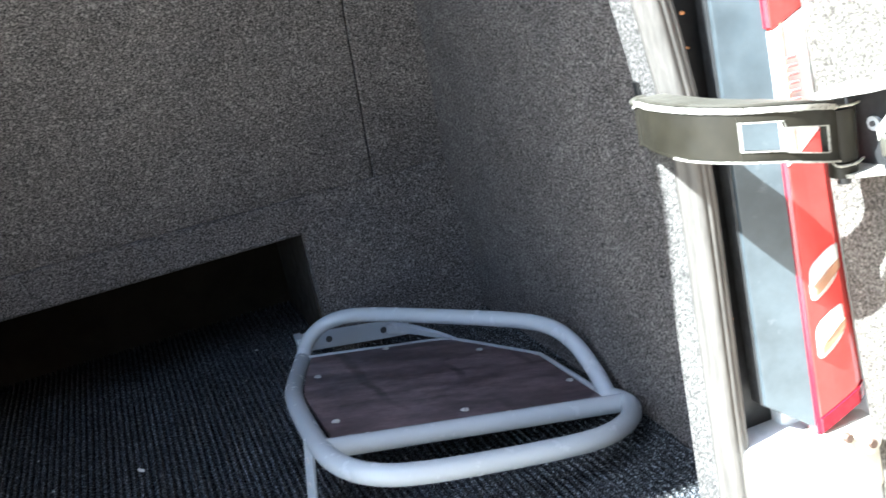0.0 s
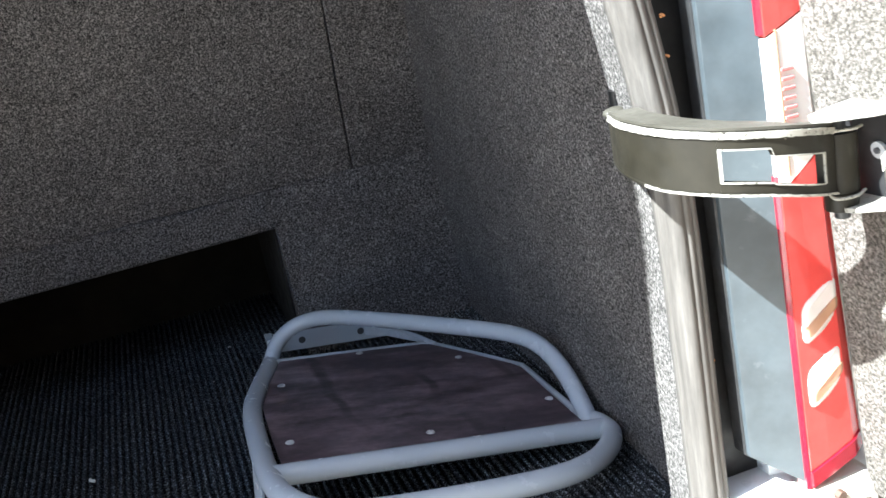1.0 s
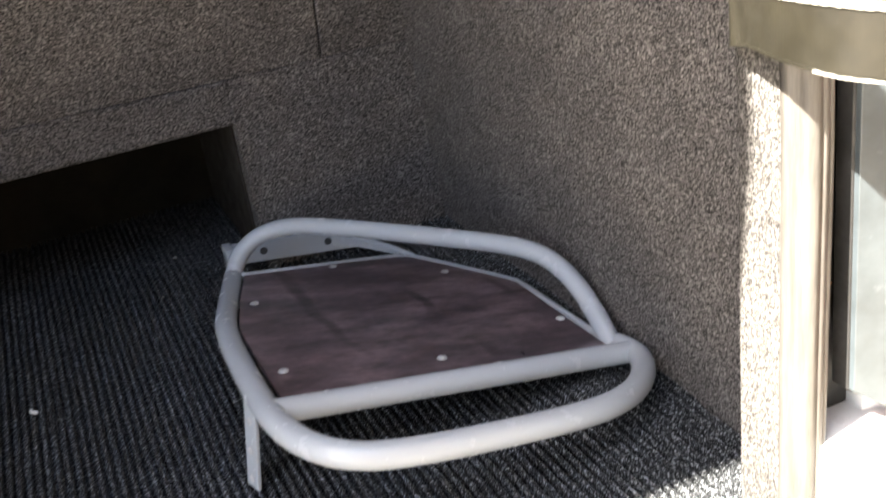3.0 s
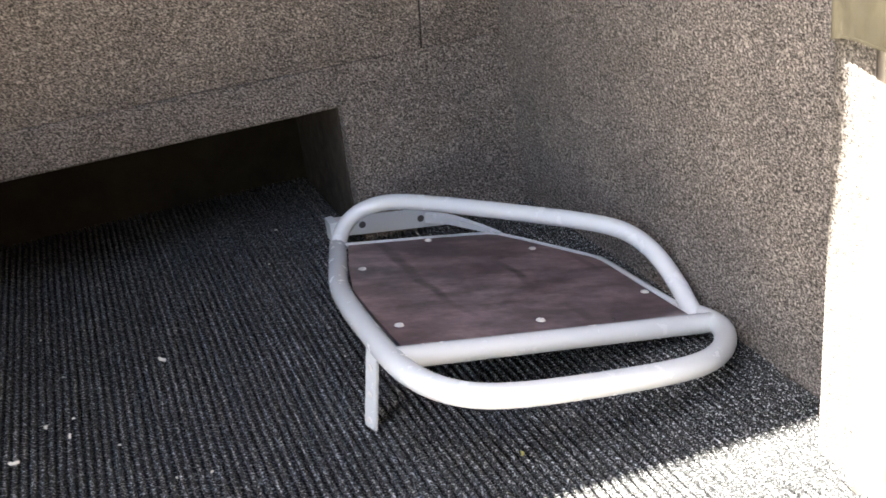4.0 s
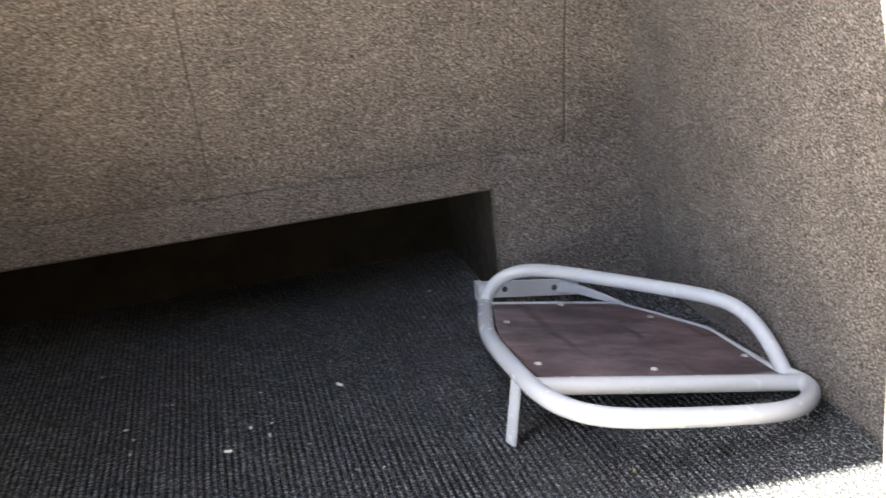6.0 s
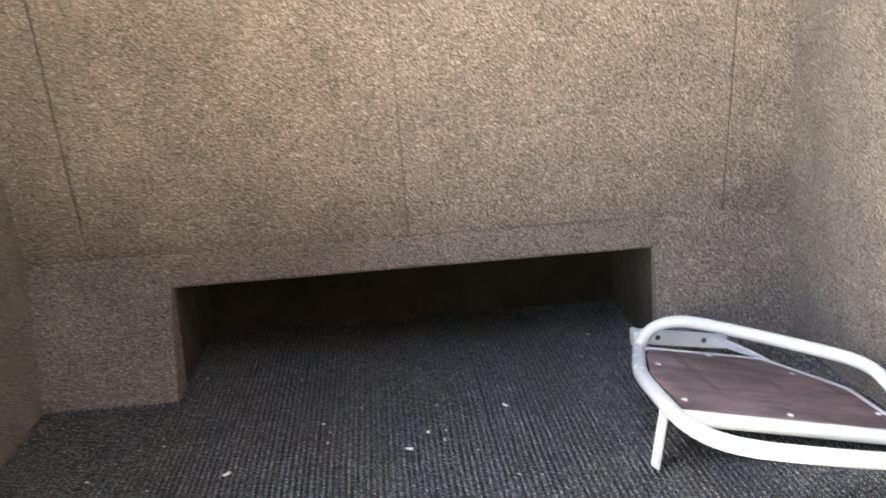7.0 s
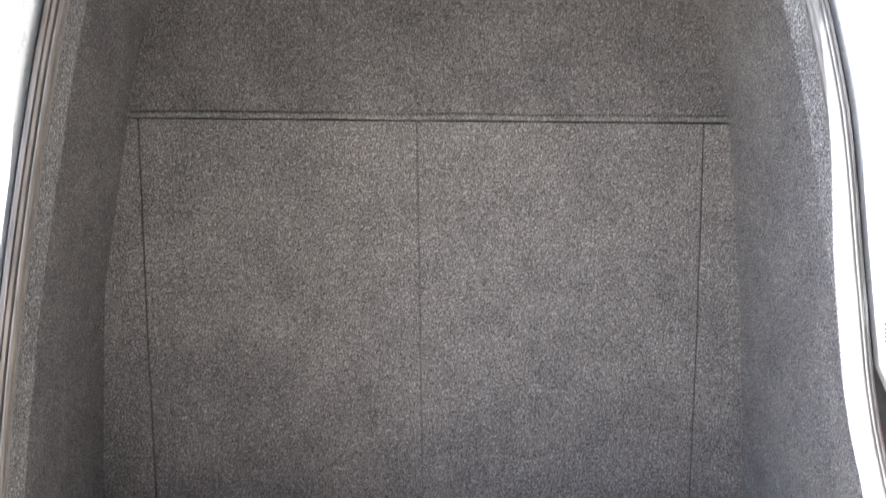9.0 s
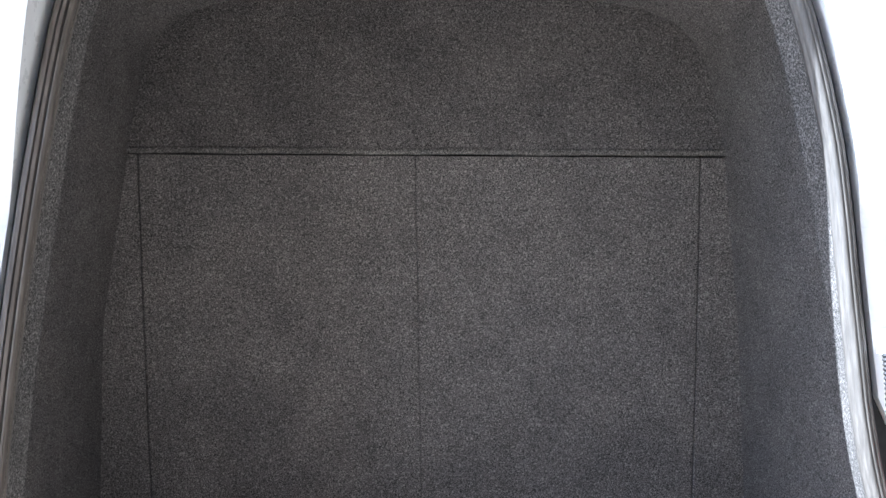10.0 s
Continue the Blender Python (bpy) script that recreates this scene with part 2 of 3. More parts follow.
def tube_bm(path, r, sides=14, bm=None):
    bm = bm or bmesh.new()
    rings = []
    up = None
    for i, p in enumerate(path):
        d = (path[min(i + 1, len(path) - 1)] - path[max(i - 1, 0)]).normalized()
        if up is None:
            up = d.orthogonal().normalized()
        up = (up - d * up.dot(d)).normalized()
        side = d.cross(up)
        rings.append([bm.verts.new(p + (up * math.cos(a) + side * math.sin(a)) * r) for a in (math.tau * k / sides for k in range(sides))])
    for a, b in zip(rings, rings[1:]):
        for k in range(sides):
            bm.faces.new((a[k], a[(k + 1) % sides], b[(k + 1) % sides], b[k]))
    for ring in (rings[0][::-1], rings[-1]):  # caps apart, so that the tube shades evenly to its ends
        bm.faces.new([bm.verts.new(v.co) for v in ring])
    return bm


def sweep_bm(profile_at, stations, closed=False, bm=None):
    """Joins the profiles that profile_at gives at each station into a skin."""
    bm = bm or bmesh.new()
    rows = [[bm.verts.new(p) for p in profile_at(s)] for s in stations]
    m = len(rows[0])
    for a, b in zip(rows, rows[1:]):
        for k in range(m if closed else m - 1):
            bm.faces.new((a[k], a[(k + 1) % m], b[(k + 1) % m], b[k]))
    if closed:
        bm.faces.new(rows[0][::-1])
        bm.faces.new(rows[-1])
    return bm


def lerp_table(table, z):
    for (z0, a), (z1, b) in zip(table, table[1:]):
        if z <= z1:
            u = (z - z0) / (z1 - z0)
            return a + (b - a) * u
    return table[-1][1]


def structure(ob, label, category):
    return tagged(ob, label, category, kind="structure")


# --- the plan ----------------------------------------------------------
SLOT = 0.55            # half the width of the low recess
SLOT_TOP = 0.24
CREASE = 0.32          # height at which the seat-back panel begins
BEAD_Z, BEAD_Y = 1.437, -0.22
CEIL = 1.86
FRONT = -0.99          # plane of the opening
WALL_R = [(-0.1, 0.878), (0.0, 0.876), (0.5, 0.852), (1.0, 0.815), (1.44, 0.764), (1.62, 0.742), (1.72, 0.715), (1.79, 0.66), (1.835, 0.57), (1.856, 0.44)]
WALL_L = [(-0.1, 0.848), (0.0, 0.848), (0.5, 0.862), (1.0, 0.838), (1.44, 0.766), (1.62, 0.742), (1.72, 0.715), (1.79, 0.66), (1.835, 0.57), (1.856, 0.44)]
TOP = [(1.66, 0.592), (1.73, 0.51), (1.775, 0.41), (1.80, 0.25), (1.81, 0.0)]
LIP_R = [(-0.06, 0.806), (0.20, 0.806), (0.45, 0.804), (0.60, 0.786), (0.75, 0.758), (0.90, 0.739), (1.06, 0.719), (1.22, 0.700), (1.41, 0.671), (1.58, 0.633)] + TOP
LIP_L = [(-0.06, 0.744), (0.32, 0.744), (0.54, 0.743), (0.66, 0.738), (0.85, 0.727), (1.04, 0.710), (1.23, 0.689), (1.43, 0.662), (1.58, 0.633)] + TOP


def seat_y(z):
    """The seat-back panel leans out over the floor towards its top."""
    return BEAD_Y * (z - CREASE) / (BEAD_Z - CREASE)


# ground and sky-lit distance
gnd = mesh_object("ground", [(-300, -300, -0.62), (300, -300, -0.62), (300, 300, -0.62), (-300, 300, -0.62)], [(0, 1, 2, 3)], CONCRETE)
structure(gnd, "pale sunlit concrete yard under the vehicle", "ground")


# added walls, never in view: they hold back light from behind and beside
def blocker_mat():
    m, nt, bs = mat("brown_blocker", 0.9)
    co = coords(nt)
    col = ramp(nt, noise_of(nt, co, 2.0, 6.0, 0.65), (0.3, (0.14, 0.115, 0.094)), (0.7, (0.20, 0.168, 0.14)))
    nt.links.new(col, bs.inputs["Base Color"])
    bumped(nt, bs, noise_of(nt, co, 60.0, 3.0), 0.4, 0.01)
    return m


yard = mesh_object("wall_added_back", [(x, y, z) for z in (-0.62, 3.7) for x, y in ((-2.1, -3.8), (2.4, -3.8), (2.4, -3.5), (-2.1, -3.5))],
                   [(3, 2, 1, 0), (4, 5, 6, 7), (0, 1, 5, 4), (1, 2, 6, 5), (2, 3, 7, 6), (3, 0, 4, 7)], blocker_mat())
# tall dark wall, added only to dim light from this side
side_blocker = mesh_object("wall_added_side", [(x, y, z) for z in (-0.62, 8.0) for x, y in ((1.5, -3.5), (1.8, -3.5), (1.8, 6.0), (1.5, 6.0))],
                    [(3, 2, 1, 0), (4, 5, 6, 7), (0, 1, 5, 4), (1, 2, 6, 5), (2, 3, 7, 6), (3, 0, 4, 7)], paint_mat("dark_brown_blocker", (0.035, 0.027, 0.020), 0.8))
structure(side_blocker, "added unseen dark brown wall that dims light from the side", "wall")
structure(yard, "added unseen brown wall that blocks light behind the camera", "wall")


# floor: ribbed carpet, ribs running from the opening to the recess
def floor_bm():
    pitch, x0, x1 = 0.0113, -0.86, 0.89
    n = int((x1 - x0) / pitch)
    prof = []
    rnd = random.Random(4)
    for i in range(n):
        x = x0 + i * pitch
        h = 0.0036 + rnd.uniform(-0.0006, 0.0006)
        prof += [(x, -0.0075), (x + 0.0044, -0.0075), (x + 0.0050, h - 0.0020), (x + 0.0064, h), (x + 0.0088, h), (x + 0.0106, h - 0.0020)]
    prof.append((x0 + n * pitch, -0.0075))
    ys = [0.46, 0.2, 0.0, -0.25, -0.5, -0.75, -0.95, -1.0, -1.012]
    wob = {y: rnd.uniform(-0.002, 0.002) for y in ys}

    def row(y):
        drop = 0.0 if y > -0.99 else (0.004 if y > -1.005 else 0.02)
        return [(x + wob[y], y, z - drop) for x, z in prof]
    bm = sweep_bm(row, ys)
    return bm


flo = part("floor", floor_bm(), RIB_FELT, None)
structure(flo, "charcoal ribbed carpet floor of the luggage boot", "floor")
base = mesh_object("floor_base", [(-0.95, -1.0, -0.12), (0.95, -1.0, -0.12), (0.95, 0.6, -0.12), (-0.95, 0.6, -0.12), (-0.95, -1.0, -0.011), (0.95, -1.0, -0.011), (0.95, 0.6, -0.011), (-0.95, 0.6, -0.011)],
                   [(3, 2, 1, 0), (4, 5, 6, 7), (0, 1, 5, 4), (1, 2, 6, 5), (2, 3, 7, 6), (3, 0, 4, 7)], RUBBER)
structure(base, "black underside board below the boot carpet", "floor")


# side walls, carpeted, leaning in towards the roof
def side_wall(name, table, s, label):
    zs = [z for z, _ in table if z <= 1.62]
    zs = sorted(set(zs + [0.1, 0.25, 0.75, 1.2, 1.3]))
    bm = bmesh.new()
    ys = [0.60, 0.3, 0.0, -0.3, -0.6, -0.8, -0.896]

    def row(z):
        x = lerp_table(table, z)
        inner = [(s * (x + 0.0015 * math.sin(9 * y + 5 * z)), y, z) for y in ys]
        outer = [(s * (x + 0.045), y, z) for y in reversed(ys)]
        return inner + outer
    sweep_bm(row, zs, closed=True, bm=bm)
    return structure(part(name, bm, GREY_FELT, None), label, "wall")


side_wall("wall_right", WALL_R, 1, "grey felt-carpeted side wall of the boot")
side_wall("wall_left", WALL_L, -1, "grey felt-carpeted side wall of the boot")


# ceiling with rounded shoulders
def ceiling():
    prof = [(-lerp_table(WALL_L, z), z) for z, _ in WALL_L if z >= 1.62] + [(-0.2, CEIL), (0.2, CEIL)] + [(lerp_table(WALL_R, z), z) for z, _ in reversed(WALL_R) if z >= 1.62]
    foot = 0.742 + 0.006  # its edges tuck in behind the side walls
    path = [Vector((-foot, 0, 1.60))] + smooth_path([(x, 0, z) for x, z in prof], 3) + [Vector((foot, 0, 1.60))]

    def row(y):
        low = [(p.x, y, p.z) for p in path]
        high = [(p.x * 1.06, y, p.z + 0.05) for p in reversed(path)]
        return low + high
    bm = sweep_bm(row, [0.6, 0.2, -0.2, -0.6, -0.896], closed=True)
    return structure(part("ceiling", bm, GREY_FELT, None, smooth=False), "grey felt-carpeted boot ceiling with rounded shoulders", "ceiling")


ceiling()

# knee wall with the low recess under the seats
lower = thing("wall_back_lower", (0, 0, 0), "grey carpeted knee wall with a low open recess", "wall")
lower["kind"] = "structure"


def knee_block(x0, x1, foot):
    bm = bmesh.new()
    hexa(bm, [(x0, foot, -0.004), (x1, foot, -0.004), (x1, 0.56, -0.004), (x0, 0.56, -0.004), (x0, 0.0, CREASE), (x1, 0.0, CREASE), (x1, 0.56, CREASE), (x0, 0.56, CREASE)])
    bmesh.ops.bevel(bm, geom=bm.edges[:], offset=0.003, segments=2, affect="EDGES", profile=0.5)
    return bm


part("panel", knee_block(-0.875, -SLOT, -0.085), GREY_FELT, lower)
part("panel", knee_block(SLOT, 0.885, -0.03), GREY_FELT, lower)
bm = bmesh.new()
hexa(bm, [(-SLOT - 0.004, -0.004, SLOT_TOP), (SLOT + 0.004, -0.004, SLOT_TOP + 0.006), (SLOT + 0.004, 0.56, SLOT_TOP + 0.006), (-SLOT - 0.004, 0.56, SLOT_TOP),
          (-SLOT - 0.004, -0.004, CREASE), (SLOT + 0.004, -0.004, CREASE), (SLOT + 0.004, 0.56, CREASE), (-SLOT - 0.004, 0.56, CREASE)])
bmesh.ops.bevel(bm, geom=bm.edges[:], offset=0.007, segments=3, affect="EDGES", profile=0.5)
part("lintel", bm, GREY_FELT, lower)
# sides and back of the recess: flat sheets, darker than the felt
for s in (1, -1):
    part("recess_cheek", box_bm(*sorted((s * (SLOT + 0.002), s * (SLOT - 0.004))), 0.022, 0.398, -0.003, SLOT_TOP + 0.003), CHEEK_DARK, lower, "dark grey sheet at the side of the recess")
part("recess_back", box_bm(-SLOT - 0.01, SLOT + 0.01, 0.40, 0.44, -0.004, SLOT_TOP + 0.02), RECESS_DARK, lower, "dark brown sheet at the back of the recess")

# seat-back panel: four carpet widths with narrow seams
seat = thing("wall_back", (0, 0, CREASE), "leaning grey carpeted seat-back wall with vertical seams", "wall")
seat["kind"] = "structure"
SEAMS_B = [-0.90, -0.725, -0.012, 0.712, 0.90]
SEAM_GAPS = [0.0, 0.0010, 0.0005, 0.0011, 0.0]
SEAMS_T = [-0.82, -0.742, -0.037, 0.702, 0.82]


def seat_panel(i):
    ga, gb = SEAM_GAPS[i], SEAM_GAPS[i + 1]
    rows = [0.0, 0.04, 0.25, 0.5, 0.75, 0.96, 1.0]
    bm = bmesh.new()

    def row(u):
        z = CREASE + 0.0005 + (BEAD_Z - 0.007 - CREASE) * u
        a = SEAMS_B[i] + (SEAMS_T[i] - SEAMS_B[i]) * u + ga
        b = SEAMS_B[i + 1] + (SEAMS_T[i + 1] - SEAMS_B[i + 1]) * u - gb
        belly = 0.012 * math.sin(math.pi * u)
        y = seat_y(z) - belly
        n = 6
        xs = [a, a + 0.003] + [a + (b - a) * k / n for k in range(1, n)] + [b - 0.003, b]
        front = [(x, y + (0.0022 if k in (0, len(xs) - 1) else 0.0), z) for k, x in enumerate(xs)]
        return front + [(b, y + 0.03, z), (a, y + 0.03, z)]
    sweep_bm(row, rows, closed=True, bm=bm)
    return part("panel", bm, GREY_FELT, seat)


for i in range(4):
    seat_panel(i)
bm = bmesh.new()
hexa(bm, [(-0.95, 0.022, CREASE + 0.002), (0.95, 0.022, CREASE + 0.002), (0.95, 0.10, CREASE + 0.002), (-0.95, 0.10, CREASE + 0.002),
          (-0.95, BEAD_Y + 0.022, BEAD_Z - 0.01), (0.95, BEAD_Y + 0.022, BEAD_Z - 0.01), (0.95, 0.10, BEAD_Z - 0.01), (-0.95, 0.10, BEAD_Z - 0.01)])
part("backing", bm, RUBBER, seat)
rnd = random.Random(7)
bead = [(x, BEAD_Y - 0.006 + rnd.uniform(-0.0012, 0.0012), BEAD_Z + 0.006 + rnd.uniform(-0.0015, 0.0015)) for x in np.linspace(-0.80, 0.80, 25)]
part("piping", tube_bm(smooth_path(bead, 3), 0.0098, 12), LIT_EDGE_FELT, seat, "rolled carpet edge along the top", smooth=True)

# wall above the seat backs
bm = bmesh.new()
hexa(bm, [(-0.85, BEAD_Y - 0.0136, BEAD_Z + 0.006), (0.85, BEAD_Y - 0.0136, BEAD_Z + 0.006), (0.85, 0.1, BEAD_Z + 0.006), (-0.85, 0.1, BEAD_Z + 0.006),
          (-0.85, BEAD_Y + 0.05, CEIL + 0.02), (0.85, BEAD_Y + 0.05, CEIL + 0.02), (0.85, 0.1, CEIL + 0.02), (-0.85, 0.1, CEIL + 0.02)])
upper = structure(part("wall_back_upper", bm, GREY_FELT, None), "grey carpeted panel above the seat-back wall", "wall")


# --- the opening -------------------------------------------------------
def lip_stations(table):
    return [(p.x, p.z) for p in smooth_path([(x, 0, z) for z, x in table], 4)]


def lip_frame():
    """Points and outward directions round the opening, from the foot of one side over the top to the other."""
    pts = lip_stations(LIP_R) + [(-x, z) for x, z in reversed(lip_stations(LIP_L)[:-1])]
    out = []
    for i, (x, z) in enumerate(pts):
        a, b = pts[max(i - 1, 0)], pts[min(i + 1, len(pts) - 1)]
        tx, tz = b[0] - a[0], b[1] - a[1]
        n = math.hypot(tx, tz)
        out.append((x, z, tz / n, -tx / n))
    return out


def flare(r):
    """How far outwards the felt return runs from the nose to the seal."""
    if r[0] < 0:
        return 0.008
    return -0.012 + 0.024 * min(1.0, max(0.0, (r[1] - 0.85) / 0.45))


RING = lip_frame()


def ring_part(name, profile, material, parent, keep, label="", smooth=True):
    """Sweeps a profile of (outwards, y) round one half of the opening. Outwards is counted from the nose of the lip
    as far as y = -0.91 and from the edge of the seal beyond y = -0.97."""
    def row(r):
        d = flare(r)
        pts = []
        for o, y in profile:
            k = o + d * min(1.0, max(0.0, (-0.91 - y) / 0.06))
            pts.append((r[0] + r[2] * k, y, r[1] + r[3] * k))
        return pts
    return part(name, sweep_bm(row, [r for r in RING if keep(r)], closed=True), material, parent, label, smooth)


opening = thing("door_frame", (0, FRONT, 0), "carpet-edged boot opening with weathered rubber door seals", "door frame")
opening["kind"] = "structure"
HALVES = ((lambda r: r[0] >= -1e-6), (lambda r: r[0] <= 1e-6))
FELT_LIP = [(0.17, -0.889), (0.024, -0.897), (0.0075, -0.9005), (0.0020, -0.904), (0.0, -0.909), (0.0004, -0.918), (0.0012, -0.935), (0.0010, -0.955), (0.0004, -0.970), (0.002, -0.978), (0.008, -0.982), (0.018, -0.974), (0.018, -0.945), (0.17, -0.945)]
GREY_SEAL = [(0.0, -0.972), (0.0, -0.984), (0.0022, -0.9845), (0.0028, -0.992), (0.0055, -0.9970), (0.010, -1.000), (0.0150, -1.0012), (0.0156, -0.9992), (0.0164, -1.0014), (0.0225, -1.0010), (0.0232, -0.9965), (0.0242, -1.0000), (0.0285, -0.9990), (0.0315, -0.9955), (0.033, -0.988), (0.033, -0.965)]
BROWN_PROFILE = [(0.0, -0.972), (0.0, -0.978), (0.0025, -0.978), (0.0030, -0.990), (0.0060, -0.995), (0.0090, -0.995), (0.0102, -0.984), (0.0120, -0.984), (0.0130, -0.998), (0.0180, -1.001), (0.0192, -0.992), (0.0204, -0.992), (0.0216, -1.002), (0.0280, -1.002), (0.0325, -0.998), (0.034, -0.990), (0.034, -0.965)]
for keep in HALVES:
    ring_part("carpet_edge", FELT_LIP, LIT_EDGE_FELT, opening, keep, "grey carpet wrapped over the lip, lightened as if lit")
    if keep(RING[0]):
        ring_part("seal", GREY_SEAL, SEAL, opening, keep, "weathered grey rubber door seal")
    else:
        ring_part("seal", BROWN_PROFILE, BROWN_SEAL, opening, keep, "brown weathered rubber door seal with deep grooves", smooth=False)
    ring_part("gutter", [(0.028, -0.962), (0.100, -0.962), (0.100, -0.952), (0.028, -0.952)], RUBBER, opening, keep, "black gap behind the seal", smooth=False)


# --- body round the opening --------------------------------------------
body = thing("vehicle_body", (0, FRONT, 0.9), "white painted rear body of the vehicle", "vehicle")


def rear_skin(s):
    """White skin from the gutter out to the corner of the body."""
    st = [r for r in RING if (r[0] >= 0 if s > 0 else r[0] <= 0)]
    bm = bmesh.new()

    def row(r):
        gap = 0.088 - 0.038 * min(1.0, max(0.0, (r[1] - 0.74) / 0.12)) + flare(r)
        x, z = r[0] + r[2] * gap, r[1] + r[3] * gap
        k = min(1.0, max(0.0, (z - 1.2) / 0.7))
        ox, oz = s * 1.04 * (1 - 0.12 * k), z + 0.35 * k
        far = min(1.0, max(0.0, (-0.25 - x) / 0.15))

        def shade_jut(q):
            """The body leans out over the opening towards the far roof corner."""
            # Added unseen overhang towards the far roof corner, shaped to cut the sun on the floor.
            lean = 0.24 * max(0.0, q - 1.2)
            return far * lean + (1 - far) * min(lean, 0.02 + min(0.06, max(0.0, 0.19 * (0.5 - x))))
        turn = 1.0 if s < 0 else 0.2  # the far corner is rounder
        prof = ((0.0, -0.982), (0.1, -0.986), (0.2, -0.986 + 0.003 * turn), (0.3, -0.986 + 0.006 * turn), (0.4, -0.986 + 0.014 * turn), (0.5, -0.986 + 0.022 * turn), (0.7, -0.986 + 0.045 * turn), (0.85, -0.986 + 0.066 * turn))
        return [(x, -0.955, z)] + [(x + (ox - x) * u, y - shade_jut(z + (oz - z) * u), z + (oz - z) * u) for u, y in prof] + [(ox, -0.90, oz), (ox, -0.85, oz)]
    sweep_bm(row, st, bm=bm)
    return bm


for s in (1, -1):
    part("rear_panel", rear_skin(s), WHITE_PAINT, body, smooth=False)
    part("side_panel", box_bm(*sorted((s * 1.005, s * 1.04)), -0.93, 1.5, -0.30, 2.04, 0.01), WHITE_PAINT, body)
part("roof", box_bm(-1.045, 1.045, -0.95, 1.5, 2.03, 2.11, 0.02), WHITE_PAINT, body)
part("end_panel", box_bm(-1.0, 1.0, 1.45, 1.5, -0.30, 2.05), WHITE_PAINT, body)
part("sill", box_bm(-0.80, 0.80, -1.03, -0.985, -0.16, -0.035, 0.008), SEAL, body, "grey rubber sill along the floor edge")


def corner(s, front, back, grow):
    """Slate-grey corner panel beside the opening, a skin over a black core."""
    bm = bmesh.new()
    low, high = (s * (0.849 - grow), s * 0.893), (s * (0.838 - grow), s * 0.880)
    hexa(bm, [(low[0], -1.003 + front, 0.160), (low[1], -1.028 + front, 0.128), (low[1], -1.028 + back, 0.128), (low[0], -1.003 + back, 0.160),
              (high[0], -1.003 + front, 0.72), (high[1], -1.028 + front, 0.72), (high[1], -1.028 + back, 0.72), (high[0], -1.003 + back, 0.72)])
    bmesh.ops.bevel(bm, geom=bm.edges[:], offset=0.0009, segments=2, affect="EDGES", profile=0.5)
    return bm


for s in (1, -1):
    part("corner_panel", corner(s, 0.0, 0.006, 0.0), PANEL_PAINT, body, "slate-grey painted corner panel")
    part("panel_core", corner(s, 0.0065, 0.024, 0.002), RUBBER, body, "black core of the corner panel")


def bumper_end(s):
    bm = box_bm(*sorted((s * 0.814, s * 1.06)), -1.014, -0.94, -0.16, 0.116)
    bmesh.ops.bevel(bm, geom=bm.edges[:], offset=0.009, segments=3, affect="EDGES", profile=0.5)
    return bm


def disc_bm(center, axis, r, depth, sides=14, bm=None):
    c, a = Vector(center), Vector(axis).normalized()
    return tube_bm([c - a * depth / 2, c + a * depth / 2], r, sides, bm)


for s in (1, -1):
    bumper = thing("bumper_corner", (s * 0.95, -1.0, -0.04), "white bumper corner with bolts below the tail lamp", "bumper", "bumper corners")
    part("shell", bumper_end(s), WHITE_PAINT, bumper, smooth=False)
    lug = box_bm(*sorted((s * 0.884, s * 0.972)), -1.046, -1.00, 0.03, 0.122)
    bmesh.ops.bevel(lug, geom=lug.edges[:], offset=0.014, segments=3, affect="EDGES", profile=0.5)
    part("bracket", lug, CREAM_PAINT, bumper, "grimy cream bracket below the lamp")
    part("bolt_boss", disc_bm((s * 0.938, -1.052, 0.106), (0, 1, 0), 0.0125, 0.016, 14), CREAM_PAINT, bumper)
    part("bolt", disc_bm((s * 0.938, -1.061, 0.106), (0, 1, 0), 0.0055, 0.005, 6), RUST, bumper, "rusty socket bolt")
    part("bolt", disc_bm((s * 0.915, -1.050, 0.117), (0, 1, 0), 0.0055, 0.008, 6), RUST, bumper, "rusty socket bolt")


# --- tail lamps --------------------------------------------------------
def lamp_left(z):
    return 0.8975 - 0.0267 * z


def lamp_block(s, z0, z1, grow=0.0, tilt0=0.0, tilt1=0.0):
    """A slice of the wrap-round tail lamp; the lens turns the corner of the body, its ends may slant."""
    bm = bmesh.new()
    prof = [(0.003, -0.985), (0.0, -1.028), (0.0015, -1.0345), (0.020, -1.0352), (0.044, -1.0345), (0.055, -1.028), (0.060, -0.985)]
    n = max(2, int((z1 - z0) / 0.05))

    def row(k):
        u = k / n
        z = z0 + (z1 - z0) * u
        tilt = tilt0 + (tilt1 - tilt0) * u
        wide = 0.98 + (1.0 if z < 0.34 else 0.5) * (0.34 - z)
        return [(s * (lamp_left(z) + x * wide), y - (grow if y < -1.0 else 0), z + tilt * x / 0.05) for x, y in prof]
    sweep_bm(row, range(n + 1), closed=True, bm=bm)
    return bm


def oval_bm(s, z, h, grow=0.0):
    """A raised slanting clear lens that runs from the lamp's face round its side."""
    bm = bmesh.new()
    ring = []
    for k in range(20):
        a = math.tau * k / 20
        u, v = math.cos(a), math.sin(a)
        ring.append((math.copysign(abs(u) ** 0.45, u), math.copysign(abs(v) ** 0.45, v)))

    def at(u, v, up, k):
        x = 0.0285 + 0.0205 * k * u
        face = -1.035 + 0.12 * max(0.0, x - 0.022)
        zz = z + h * k * v + 0.011 * u
        return bm.verts.new((s * (lamp_left(z) + x), face - up - grow, zz))
    back = [at(u, v, -0.012, 1.0) for u, v in ring]
    mid = [at(u, v, 0.0012, 1.0) for u, v in ring]
